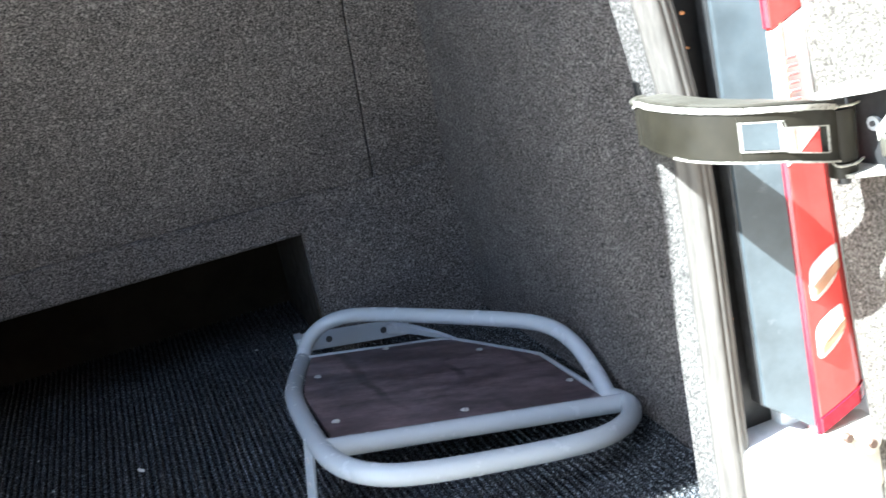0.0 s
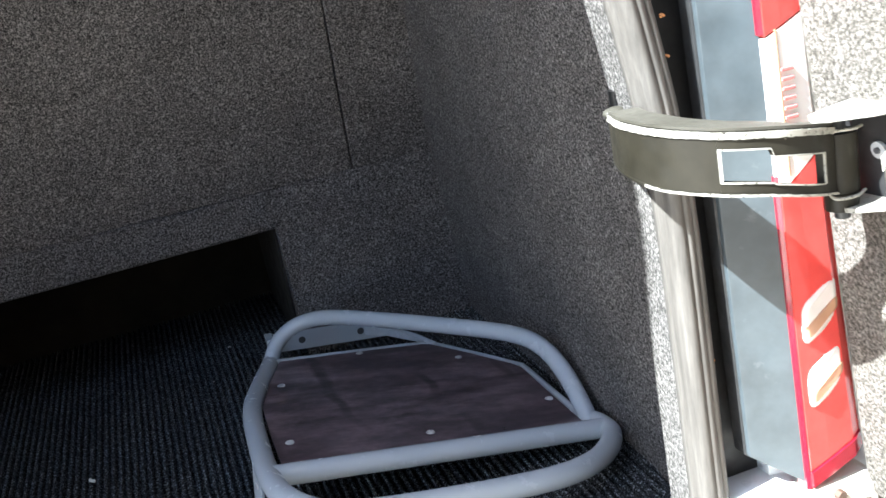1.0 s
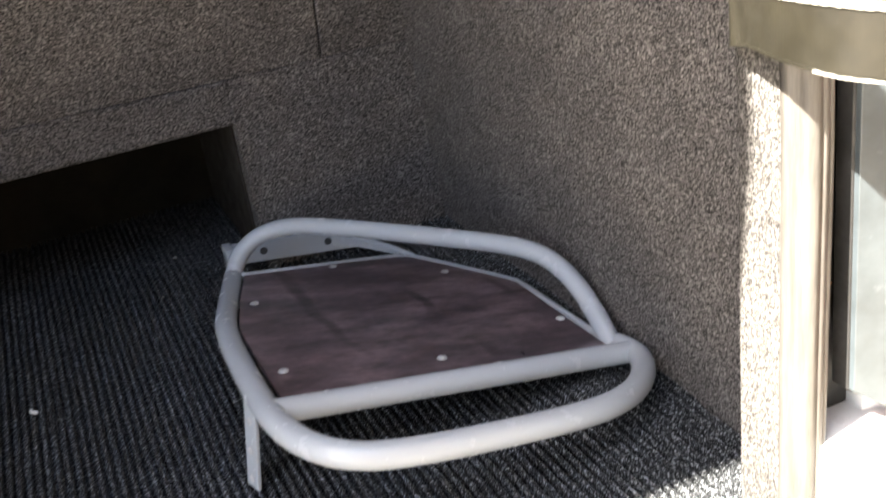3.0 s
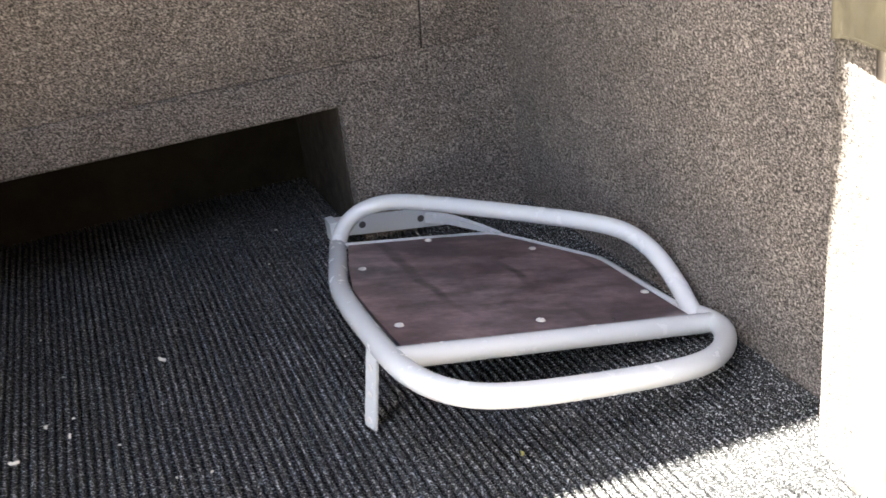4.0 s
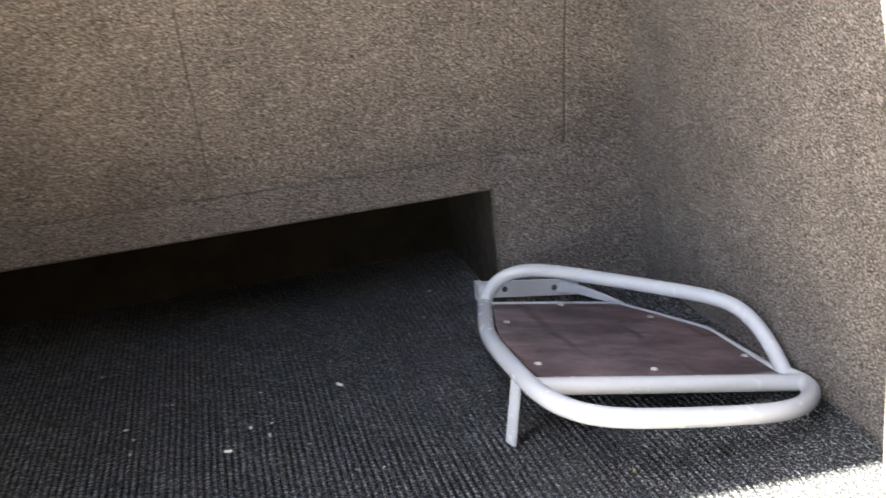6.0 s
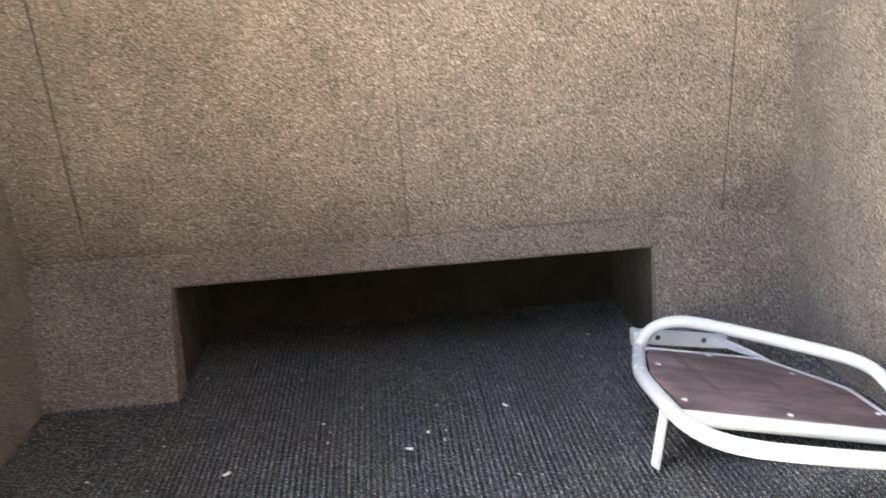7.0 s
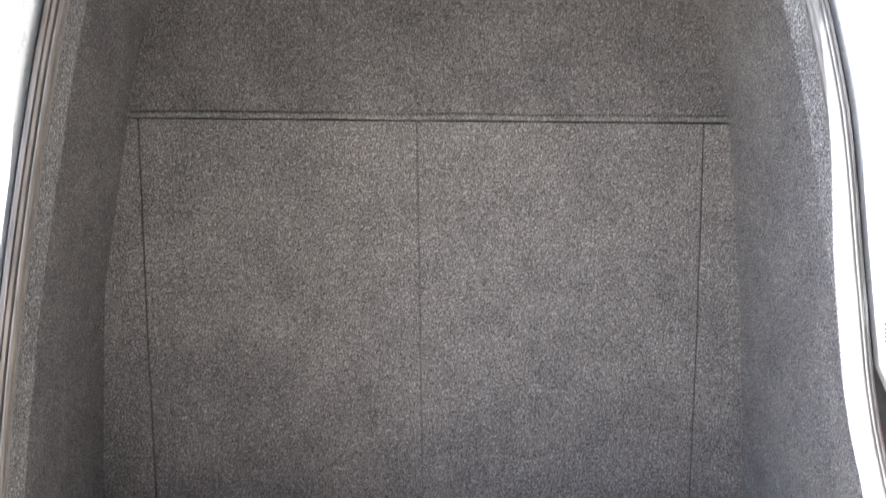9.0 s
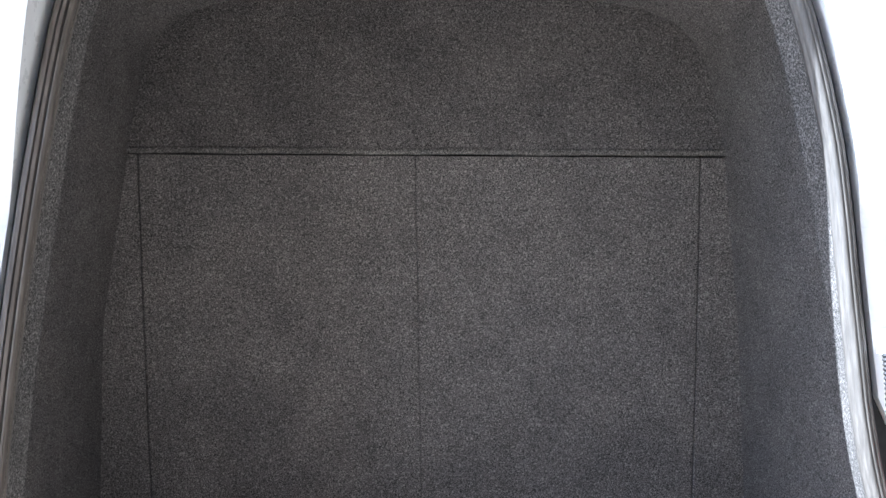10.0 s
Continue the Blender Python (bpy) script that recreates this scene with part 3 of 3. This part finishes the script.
    top = [at(u, v, 0.0030, 0.80) for u, v in ring]
    for a, b in ((back, mid), (mid, top)):
        for k in range(20):
            bm.faces.new((a[k], a[(k + 1) % 20], b[(k + 1) % 20], b[k]))
    bm.faces.new(top)
    bm.faces.new(back[::-1])
    return bm


def tail_lamp(s):
    lampthing = thing("tail_lamp", (s * 0.955, -1.0, 0.12), "tall red tail lamp with clear sections beside the hinge", "tail lamp", "tail lamps")
    part("red_lens", lamp_block(s, 0.142, 0.428, 0.0, 0.022, 0.034), RED_LENS, lampthing, "red brake lens")
    part("clear_lens", lamp_block(s, 0.430, 0.568, 0.0, 0.034, 0.018), CLEAR_LENS, lampthing, "frosted clear lens")
    part("red_lens", lamp_block(s, 0.570, 0.760, 0.0, 0.018, 0.0), RED_LENS, lampthing, "red tail lens")
    part("foot_trim", lamp_block(s, 0.124, 0.141, 0.002, 0.022, 0.022), MAROON_LENS, lampthing, "dark red moulded foot of the lens")
    for z in (0.308, 0.240):
        oval = part("oval_lens", oval_bm(s, z, 0.0215), CLEAR_LENS, lampthing, "small clear oval lens")
        part("reflector", oval_bm(s, z - 0.007, 0.0075, 0.0012), AMBER_GLASS, oval, "amber tint of the reflector behind")
    for zs in ([0.118, 0.27, 0.446], [0.572, 0.66, 0.76]):
        strip = bmesh.new()
        sweep_bm(lambda z: [(s * (lamp_left(z) + x), y, z) for x, y in ((-0.0018, -1.015), (-0.0018, -1.030), (0.0006, -1.0335), (0.002, -1.015))], zs, closed=True, bm=strip)
        part("rim", strip, MAROON_LENS, lampthing, "glossy dark red rim of the lens")
    seam = bmesh.new()
    sweep_bm(lambda z: [(s * (lamp_left(z) + x), y, z) for x, y in ((0.0105, -1.034), (0.0105, -1.0362), (0.0118, -1.0362), (0.0118, -1.034))], [0.445, 0.50, 0.575], closed=True, bm=seam)
    part("lens_seam", seam, AMBER_GLASS, lampthing, "amber seam down the clear lens")
    # moulded ribs of the clear lens
    for k in range(9):
        z = 0.470 + 0.0085 * k
        x = lamp_left(z) + 0.012
        part("lens_rib", box_bm(*sorted((s * x, s * (x + 0.013))), -1.0375, -1.032, z, z + 0.0034, 0.0008), ROSE_LENS, lampthing, "rose-tinted moulded rib")


tail_lamp(1)
tail_lamp(-1)


# --- open boot doors with swan-neck hinges ------------------------------
# angle, foot of the hinge edge, lean towards the roof, bracket's shift along the door and upwards
DOORS = {1: (6.0, (0.966, -1.041), 0.085, -0.040, 0.012), -1: (40.0, (0.968, -1.040), 0.0, 0.0, 0.0)}


def door_turn(s):
    wide, at, lean = DOORS[s][:3]
    shear = Matrix(((1, 0, -s * lean, 0), (0, 1, 0, 0), (0, 0, 1, 0), (0, 0, 0, 1)))
    return shear @ Matrix.Translation((s * at[0], at[1], 0)) @ Matrix.Rotation(s * radians(wide), 4, "Z")


def boot_door(s, over):
    at = DOORS[s][1]
    door = thing("boot_door", (s * at[0], at[1], -0.1), "open boot door, speckled grey carpet inside, white outside", "door", "boot doors")

    def slab(x0, x1, y0, y1, z0, z1, bev):
        bm = box_bm(*sorted((s * x0, s * x1)), y0, y1, z0, z1, bev)
        bmesh.ops.transform(bm, matrix=door_turn(s), verts=bm.verts)
        return bm
    part("lining", slab(0.0, 0.012, -0.72, over, -0.05, 1.72, 0.005), PALE_FELT, door, "speckled grey carpet lining")
    part("skin", slab(0.0125, 0.05, -0.75, over + 0.004, -0.10, 1.78, 0.012), WHITE_PAINT, door, "white painted outer skin")
    return door


boot_door(1, 0.004)
boot_door(-1, 0.055)


def band_bm(path, lo, hi, thick, out=0.0):
    """An upright strip along a path in plan, between two lists of heights, moved sideways by out."""
    bm = bmesh.new()
    rows = []
    for i, p in enumerate(path):
        d = path[min(i + 1, len(path) - 1)] - path[max(i - 1, 0)]
        n = Vector((d.y, -d.x, 0)).normalized()
        a, b = n * (out - thick / 2), n * (out + thick / 2)
        base = Vector((p.x, p.y, 0))
        rows.append([bm.verts.new(base + v + Vector((0, 0, z))) for v, z in ((a, lo[i]), (b, lo[i]), (b, hi[i]), (a, hi[i]))])
    for a, b in zip(rows, rows[1:]):
        for k in range(4):
            bm.faces.new((a[k], a[(k + 1) % 4], b[(k + 1) % 4], b[k]))
    bm.faces.new(rows[0][::-1])
    bm.faces.new(rows[-1])
    return bm


# plan of the swan neck, with the heights of its top and bottom edge
NECK = [(0.812, -0.916, 0.507, 0.462), (0.790, -0.922, 0.513, 0.466), (0.779, -0.945, 0.518, 0.473), (0.760, -0.985, 0.527, 0.481), (0.748, -1.030, 0.530, 0.482),
        (0.754, -1.075, 0.529, 0.478), (0.782, -1.108, 0.524, 0.473), (0.815, -1.122, 0.519, 0.467), (0.850, -1.122, 0.512, 0.457), (0.884, -1.108, 0.503, 0.447)]


PIN_TOP = 0.534


def hinge(s, paint, worn, edge_mat, label, shift=0.0, drop=0.0):
    """Swan-neck hinge: pivot inside the lip, pressed arm round the seal with an open window, knuckle and bracket on the open door."""
    h = thing("door_hinge", (s * (0.78 - shift), -0.93, 0.44), label, "hinge", "door hinges")
    n = 14
    top = smooth_path([(s * (x - shift), y, a - drop) for x, y, a, b in NECK], n)
    low = smooth_path([(s * (x - shift), y, b - drop) for x, y, a, b in NECK], n)
    zt, zb = [q.z for q in top], [q.z for q in low]
    cut = 6 * n                                    # where the window begins
    part("neck", band_bm(top[:cut + 1], zb[:cut + 1], zt[:cut + 1], 0.007), paint, h)
    # folded top flange, its paint lightened for sun, chipped along its outer edge, and the bright lower edge
    go = slice(n // 2, None)
    part("flange", band_bm(top[go], [z - 0.0010 for z in zt[go]], [z + 0.0022 for z in zt[go]], 0.026, -s * 0.0095), worn, h, "worn olive top flange, sunlit tone in its paint")
    ragged = random.Random(5)
    part("flange_edge", band_bm(top[go], [z - 0.0066 + ragged.uniform(-0.0004, 0.0004) for z in zt[go]], [z - 0.0012 + ragged.uniform(-0.0003, 0.0003) for z in zt[go]], 0.0016, s * 0.0042), edge_mat, h, "bright edge, chipped paint and glints")
    late = slice(int(4.6 * n), None)
    part("flange", band_bm(low[go], [z - 0.0012 for z in zb[go]], [z + 0.0010 for z in zb[go]], 0.0090), paint, h)
    part("flange_edge", band_bm(low[late], [z - 0.0013 for z in zb[late]], [z + 0.0006 + ragged.uniform(-0.0004, 0.0004) for z in zb[late]], 0.0014, s * 0.0048), edge_mat, h, "bright bottom edge")
    # the window: an upper rail that steps down half-way, and a lower rail
    w = range(cut, len(top))
    step_at = cut + int(1.15 * n)
    upper = [zt[k] - (0.015 if k < step_at else 0.0215) for k in w]
    under = [zb[k] + (0.0095 if k < step_at else 0.0085) for k in w]
    part("rail", band_bm(top[cut:], upper, [zt[k] for k in w], 0.007), paint, h)
    part("rail", band_bm(top[cut:], [zb[k] for k in w], under, 0.007), paint, h)
    edge = s * 0.0039
    k0 = cut + int(2.55 * n)
    fin = k0 - cut + 1
    for line in (upper, under):
        part("window_edge", band_bm(top[cut:k0 + 1], [z - 0.0006 for z in line[:fin]], [z + 0.0005 for z in line[:fin]], 0.0012, edge), edge_mat, h, "bright edge of the window, chipped paint and glints")
    for k in (cut, k0):
        part("window_edge", band_bm(top[k:k + 2], [under[k - cut]] * 2, [upper[k - cut]] * 2, 0.0012, edge), edge_mat, h, "bright edge of the window, chipped paint and glints")
    # solid end of the arm, knuckle with pin and spring clips
    part("end_plate", band_bm(top[k0:], zb[k0:], zt[k0:], 0.0066), paint, h)
    kx, ky = s * (0.899 - shift), -1.099
    part("knuckle", tube_bm([Vector((kx, ky, 0.444 - drop)), Vector((kx, ky, 0.494 - drop))], 0.0150, 18), paint, h, smooth=True)
    part("collar", tube_bm([Vector((kx, ky, 0.428 - drop)), Vector((kx, ky, 0.4425 - drop))], 0.0138, 18), paint, h, smooth=True)
    part("pin", tube_bm([Vector((kx, ky, 0.420 - drop)), Vector((kx, ky, 0.503 - drop))], 0.0065, 12), DARK_STEEL, h, smooth=True)
    for z, d in ((0.497 - drop, 1), (0.443 - drop, -1)):
        clip = smooth_path([(kx - s * 0.017, ky - 0.004, z - d * 0.006), (kx - s * 0.015, ky - 0.012, z + d * 0.001), (kx, ky - 0.018, z + d * 0.001), (kx + s * 0.014, ky - 0.012, z)], 5)
        part("pin_clip", tube_bm(clip, 0.0013, 8), edge_mat, h, "bright spring clip", smooth=True)
    knob = bmesh.new()
    bmesh.ops.create_uvsphere(knob, u_segments=14, v_segments=8, radius=0.0115, matrix=Matrix.Translation((s * (0.789 - shift), -0.932, 0.5155 - drop)) @ Matrix.Diagonal((1.15, 1.0, 0.5, 1)))
    part("knob", knob, worn, h, smooth=True)
    part("pivot_pin", tube_bm([Vector((s * (0.800 - shift), -0.917, 0.47 - drop)), Vector((s * (0.798 - shift), -0.919, PIN_TOP - drop))], 0.0078, 12), BLACK_PAINT, h, smooth=True)
    # channel bracket on the door
    along, rise = DOORS[s][3:]

    def placed(bm):
        bmesh.ops.transform(bm, matrix=door_turn(s) @ Matrix.Translation((0, along, rise - drop)), verts=bm.verts)
        return bm
    part("bracket_plate", placed(box_bm(*sorted((-s * 0.007, s * 0.001)), -0.066, 0.004, 0.414, 0.497, 0.001)), RUBBER, h, "black bracket plate on the door lining")
    part("bracket_flange", placed(box_bm(*sorted((-s * 0.026, -s * 0.006)), -0.070, -0.052, 0.434, 0.456, 0.003)), worn, h, "worn check-strap block")
    part("slot", placed(box_bm(*sorted((-s * 0.0265, -s * 0.008)), -0.0715, -0.054, 0.423, 0.4335)), RUBBER, h, "black slot below the block")
    sheet = [Vector((-s * x, y, z)) for x, y, z in ((0.024, -0.050, 0.456), (0.018, -0.058, 0.468), (0.008, -0.068, 0.480))]
    part("bracket_lip", placed(band_bm(sheet, [q.z - 0.006 for q in sheet], [q.z + 0.006 for q in sheet], 0.003)), edge_mat, h, "bright bent lip of the bracket")
    tips = [(-0.056, -0.012), (-0.062, -0.022), (-0.056, -0.033), (-0.026, -0.054), (0.0005, -0.062), (0.0005, -0.004), (-0.026, -0.006)]
    for z, reach in ((0.497, 1.0), (0.416, 0.74)):
        outline = [(x * reach, y) for x, y in tips]
        ear = bmesh.new()
        rings = [[ear.verts.new((s * x, y, z + dz)) for x, y in outline] for dz in (0.0, 0.004)]
        ear.faces.new(rings[0][::-1])
        ear.faces.new(rings[1])
        for k in range(len(outline)):
            q = (k + 1) % len(outline)
            ear.faces.new((rings[0][k], rings[0][q], rings[1][q], rings[1][k]))
        part("bracket_ear", placed(ear), edge_mat, h, "bright bracket ear")
    part("bolt", placed(disc_bm((-s * 0.0085, -0.034, 0.462), (1, 0, 0), 0.0072, 0.004, 14)), ZINC, h, "zinc bolt washer")
    part("bolt_head", placed(disc_bm((-s * 0.0105, -0.034, 0.462), (1, 0, 0), 0.0030, 0.004, 6)), DARK_STEEL, h)
    # anchor of the pivot on the side wall
    wall_x = lerp_table(WALL_R if s > 0 else WALL_L, 0.48)
    part("anchor", box_bm(*sorted((s * (0.806 - shift), s * (wall_x + 0.001))), -0.930, -0.905, 0.464 - drop, 0.506 - drop, 0.004), paint, h)
    return h


hinge(1, ARM_PAINT, ARM_WORN_LIT, EDGE_METAL_GLINT, "dark olive swan-neck door hinge with worn bright edges")
# here the bright edge colour stands for glints on black paint
hinge(-1, BLACK_PAINT, BLACK_PAINT, EDGE_METAL_GLINT, "glossy black swan-neck door hinge with glints painted on its edges", 0.036, 0.036)


def conduit(s):
    """Corrugated rubber sleeve that carries the wiring from body to door."""
    c = thing("wiring_sleeve", (s * 0.80, -1.01, 0.80), "corrugated black rubber wiring sleeve beside the seal", "cable sleeve", "wiring sleeves")
    bm = bmesh.new()
    path = smooth_path([(s * 0.785, -1.012, 0.945), (s * 0.783, -1.022, 0.88), (s * 0.784, -1.022, 0.80), (s * 0.792, -1.020, 0.735)], 16)
    rings = []
    for i, p in enumerate(path):
        r = 0.0085 if i % 2 else 0.0062
        rings.append([bm.verts.new(p + Vector((math.cos(a), math.sin(a), 0)) * r) for a in (math.tau * k / 10 for k in range(10))])
    for a, b in zip(rings, rings[1:]):
        for k in range(10):
            bm.faces.new((a[k], a[(k + 1) % 10], b[(k + 1) % 10], b[k]))
    bm.faces.new(rings[0])
    bm.faces.new(rings[-1])
    part("sleeve", bm, RUBBER, c)
    part("grommet", tube_bm([Vector((s * 0.785, -1.002, 0.945)), Vector((s * 0.786, -1.010, 0.985))], 0.012, 12), WHITE_PAINT, c, "white end grommet")


conduit(1)
conduit(-1)

# --- the loose tubular step on the floor --------------------------------
step = thing("footstep", (0.62, -0.45, 0.0), "silver-grey tubular footstep with brown riveted tread, lying loose", "step")


def tread_z(x, y):
    """The step lies tilted: one side on its leg, the other on the floor."""
    return 0.1415 - 0.2031 * x - 0.0895 * y


def on_tread(pts, up=0.0, least=0.0139):
    return [(x, y, max(tread_z(x, y) + up, least)) for x, y in pts]


loop = on_tread([(0.473, -0.142), (0.455, -0.210), (0.437, -0.280), (0.420, -0.345), (0.411, -0.405), (0.407, -0.480), (0.405, -0.560), (0.404, -0.632), (0.407, -0.690), (0.421, -0.738), (0.447, -0.771), (0.485, -0.786), (0.540, -0.789),
                 (0.610, -0.787), (0.680, -0.782), (0.735, -0.774), (0.785, -0.752), (0.825, -0.714), (0.851, -0.674), (0.859, -0.645), (0.855, -0.618), (0.846, -0.598)], -0.001, 0.0175)
part("outer_tube", tube_bm(eased(smooth_path(loop, 6), 24), 0.0145, 20), TUBE_PAINT, step, "bent silver-grey tube", smooth=True)
part("cross_tube", tube_bm([Vector(q) for q in on_tread([(0.404 + 0.0452 * k, -0.648 + 0.0006 * k) for k in range(11)], -0.001)], 0.0138, 18), TUBE_PAINT, step, smooth=True)
hoop = [(0.469, -0.158, 0.054), (0.473, -0.150, 0.064), (0.485, -0.136, 0.080), (0.508, -0.127, 0.096), (0.535, -0.131, 0.107), (0.562, -0.146, 0.113), (0.592, -0.172, 0.116), (0.656, -0.243, 0.114), (0.722, -0.319, 0.111), (0.785, -0.393, 0.108),
        (0.818, -0.435, 0.105), (0.838, -0.467, 0.098), (0.849, -0.507, 0.084), (0.851, -0.552, 0.061), (0.848, -0.594, 0.037), (0.846, -0.612, 0.022)]
part("hoop", tube_bm(eased(smooth_path(hoop, 6), 24), 0.0132, 20), TUBE_PAINT, step, "raised tubular hoop", smooth=True)
for x, y, r in ((0.8465, -0.606, 0.0148), (0.471, -0.152, 0.0148)):
    weld = bmesh.new()
    bmesh.ops.create_uvsphere(weld, u_segments=14, v_segments=8, radius=r, matrix=Matrix.Translation((x, y, tread_z(x, y) + 0.001)))
    part("weld", weld, TUBE_PAINT, step, smooth=True)

OUTLINE = [(0.484, -0.168), (0.620, -0.158), (0.735, -0.152), (0.752, -0.160), (0.800, -0.246), (0.843, -0.330), (0.849, -0.352), (0.838, -0.500), (0.832, -0.628), (0.424, -0.634), (0.425, -0.520), (0.428, -0.400), (0.452, -0.290)]


def slab_from(outline, low, high, bevel):
    bm = bmesh.new()
    top = [bm.verts.new((x, y, tread_z(x, y) + high)) for x, y in outline]
    bot = [bm.verts.new((x, y, max(tread_z(x, y) + low, 0.0030 + 0.1 * (low + 0.009)))) for x, y in outline]
    n = len(top)
    bm.faces.new(top)
    bm.faces.new(bot[::-1])
    for k in range(n):
        bm.faces.new((top[k], bot[k], bot[(k + 1) % n], top[(k + 1) % n]))
    bmesh.ops.bevel(bm, geom=bm.edges[:], offset=bevel, segments=2, affect="EDGES", profile=0.5)
    return bm


part("tread", slab_from(OUTLINE, 0.0, 0.0055, 0.0012), PLATE, step, "dark brown rubber tread plate")
rail = [(x, y, tread_z(x, y) + 0.0025) for x, y in ((0.478, -0.163), (0.620, -0.153), (0.735, -0.147), (0.757, -0.157), (0.805, -0.243), (0.848, -0.328), (0.854, -0.352), (0.848, -0.470), (0.842, -0.596))]
part("rim_rod", tube_bm(smooth_path(rail, 5), 0.0056, 12), TUBE_PAINT, step, "thin rod round the tread", smooth=True)
cx, cy = 0.64, -0.42
tray = [(cx + (x - cx) * (1.035 if x > cx else 0.985), cy + (y - cy) * 1.02) for x, y in OUTLINE]
part("tray", slab_from(tray, -0.009, -0.0004, 0.0015), TUBE_PAINT, step, "silver-grey tray edge under the tread")
for x, y in ((0.444, -0.558), (0.626, -0.589), (0.826, -0.518), (0.770, -0.261), (0.620, -0.172), (0.468, -0.307)):
    z = tread_z(x, y) + 0.0055
    bm = bmesh.new()
    bmesh.ops.create_uvsphere(bm, u_segments=12, v_segments=6, radius=0.0066, matrix=Matrix.Translation((x, y, z)) @ Matrix.Diagonal((1, 1, 0.45, 1)))
    part("rivet", bm, ZINC, step, "bright rivet head", smooth=True)


def flat_bar(a, b, width_dir, w, t, holes, hole_r, name, label, hole_mat):
    """A flat bar from a to b with raised dark screw holes along it."""
    a, b, wd = Vector(a), Vector(b), Vector(width_dir).normalized()
    d = (b - a).normalized()
    wd = (wd - d * wd.dot(d)).normalized()
    nrm = d.cross(wd)
    bm = bmesh.new()
    c = []
    for e in (-1, 1):
        for p, u in ((a, -1), (b, -1), (b, 1), (a, 1)):
            c.append(p + wd * u * w / 2 + nrm * e * t / 2)
    hexa(bm, c)
    bmesh.ops.bevel(bm, geom=bm.edges[:], offset=0.0012, segments=2, affect="EDGES", profile=0.5)
    bar = part(name, bm, TUBE_PAINT, step, label)
    for u in holes:
        p = a + (b - a) * u
        part("screw_hole", disc_bm(p, nrm, hole_r, t + 0.0016, 14), hole_mat, bar)
    return bar


flat_bar((0.490, -0.052, 0.0535), (0.704, -0.046, 0.0195), (0, 0, 1), 0.036, 0.005, (0.24, 0.75), 0.0064, "mounting_bracket", "flat silver-grey bracket with screw holes", DARK_STEEL)
part("bracket_tab", box_bm(0.477, 0.4905, -0.086, -0.050, 0.036, 0.075, 0.001), TUBE_PAINT, step)
arm = [Vector(q) for q in ((0.668, -0.056, 0.028), (0.702, -0.082, 0.022), (0.735, -0.124, 0.014), (0.757, -0.160, 0.0085))]
wedge = bmesh.new()
sweep_bm(lambda k: [arm[k] + Vector((u * (1 - k * 0.22), 0, v * (1 - k * 0.22))) for u, v in ((-0.012, -0.008), (0.012, -0.008), (0.014, 0.006), (0.004, 0.012), (-0.010, 0.009))], range(4), closed=True, bm=wedge)
part("gusset", wedge, TUBE_PAINT, step, "tapered arm from bracket to tread", smooth=False)
part("bracket_stay", tube_bm([Vector((0.494, -0.066, 0.055)), Vector((0.478, -0.150, 0.058))], 0.0085, 12), TUBE_PAINT, step, smooth=True)
flat_bar((0.396, -0.600, 0.112), (0.3765, -0.604, 0.0035), (0.35, -1, 0), 0.022, 0.005, (0.25, 0.58, 0.9), 0.0048, "leg", "flat silver-grey leg with screw holes", ZINC)


# --- lint and leaf bits -------------------------------------------------
def fleck(name, x, y, z, size, material, label, category, group, seed):
    """A curled shred a few millimetres long."""
    r = random.Random(seed)
    a = r.uniform(0, math.tau)
    curl = r.uniform(-1.6, 1.6)
    pts = []
    for k in range(5):
        u = k / 4 - 0.5
        t = a + curl * u
        pts.append((x + math.cos(t) * size * u, y + math.sin(t) * size * u, z + 0.0012 + 0.0016 * (1 - 4 * u * u)))
    bm = tube_bm(smooth_path(pts, 3), size * 0.13 + 0.0004, 6)
    ob = part(name, bm, material, None)
    return tagged(ob, label, category, group)


LINTS = [(0.154, -0.270, 0.016), (-0.388, -0.478, 0.018), (-0.052, -0.441, 0.015), (0.019, -0.412, 0.010), (-0.012, -0.371, 0.009)]
for i, (x, y, sz) in enumerate(LINTS):
    fleck("lint", x, y, 0.003, sz, LINT, "white shred of lint on the ribbed carpet", "lint", "lint on the floor", i)
r = random.Random(11)
for i in range(24):
    x, y = r.uniform(-0.75, 0.42), -0.62 + 0.75 * r.random() ** 1.4
    fleck("lint", x, y, 0.003, r.uniform(0.003, 0.007), LINT, "white shred of lint on the ribbed carpet", "lint", "lint on the floor", 50 + i)
for i, (x, z) in enumerate(((0.824, 0.27), (0.812, 0.60), (0.812, 0.565))):
    fleck("leaf_bit", x, -0.9935, z, 0.007, LEAF, "tiny brown leaf bit caught by the seal", "leaf", "leaf bits", 90 + i)

fleck("leaf_bit", 0.516, -0.7525, 0.004, 0.008, SEED, "tiny yellow-green leaf bit on the ribbed carpet", "leaf", "leaf bits", 97)

tuft = part("felt_tuft", tube_bm(smooth_path([(-0.836, -0.034, 0.440), (-0.833, -0.037, 0.452), (-0.836, -0.037, 0.464), (-0.834, -0.036, 0.472)], 4), 0.0032, 8), PALE_FELT, None)
tagged(tuft, "pale loose tuft of felt in the wall corner", "tuft")
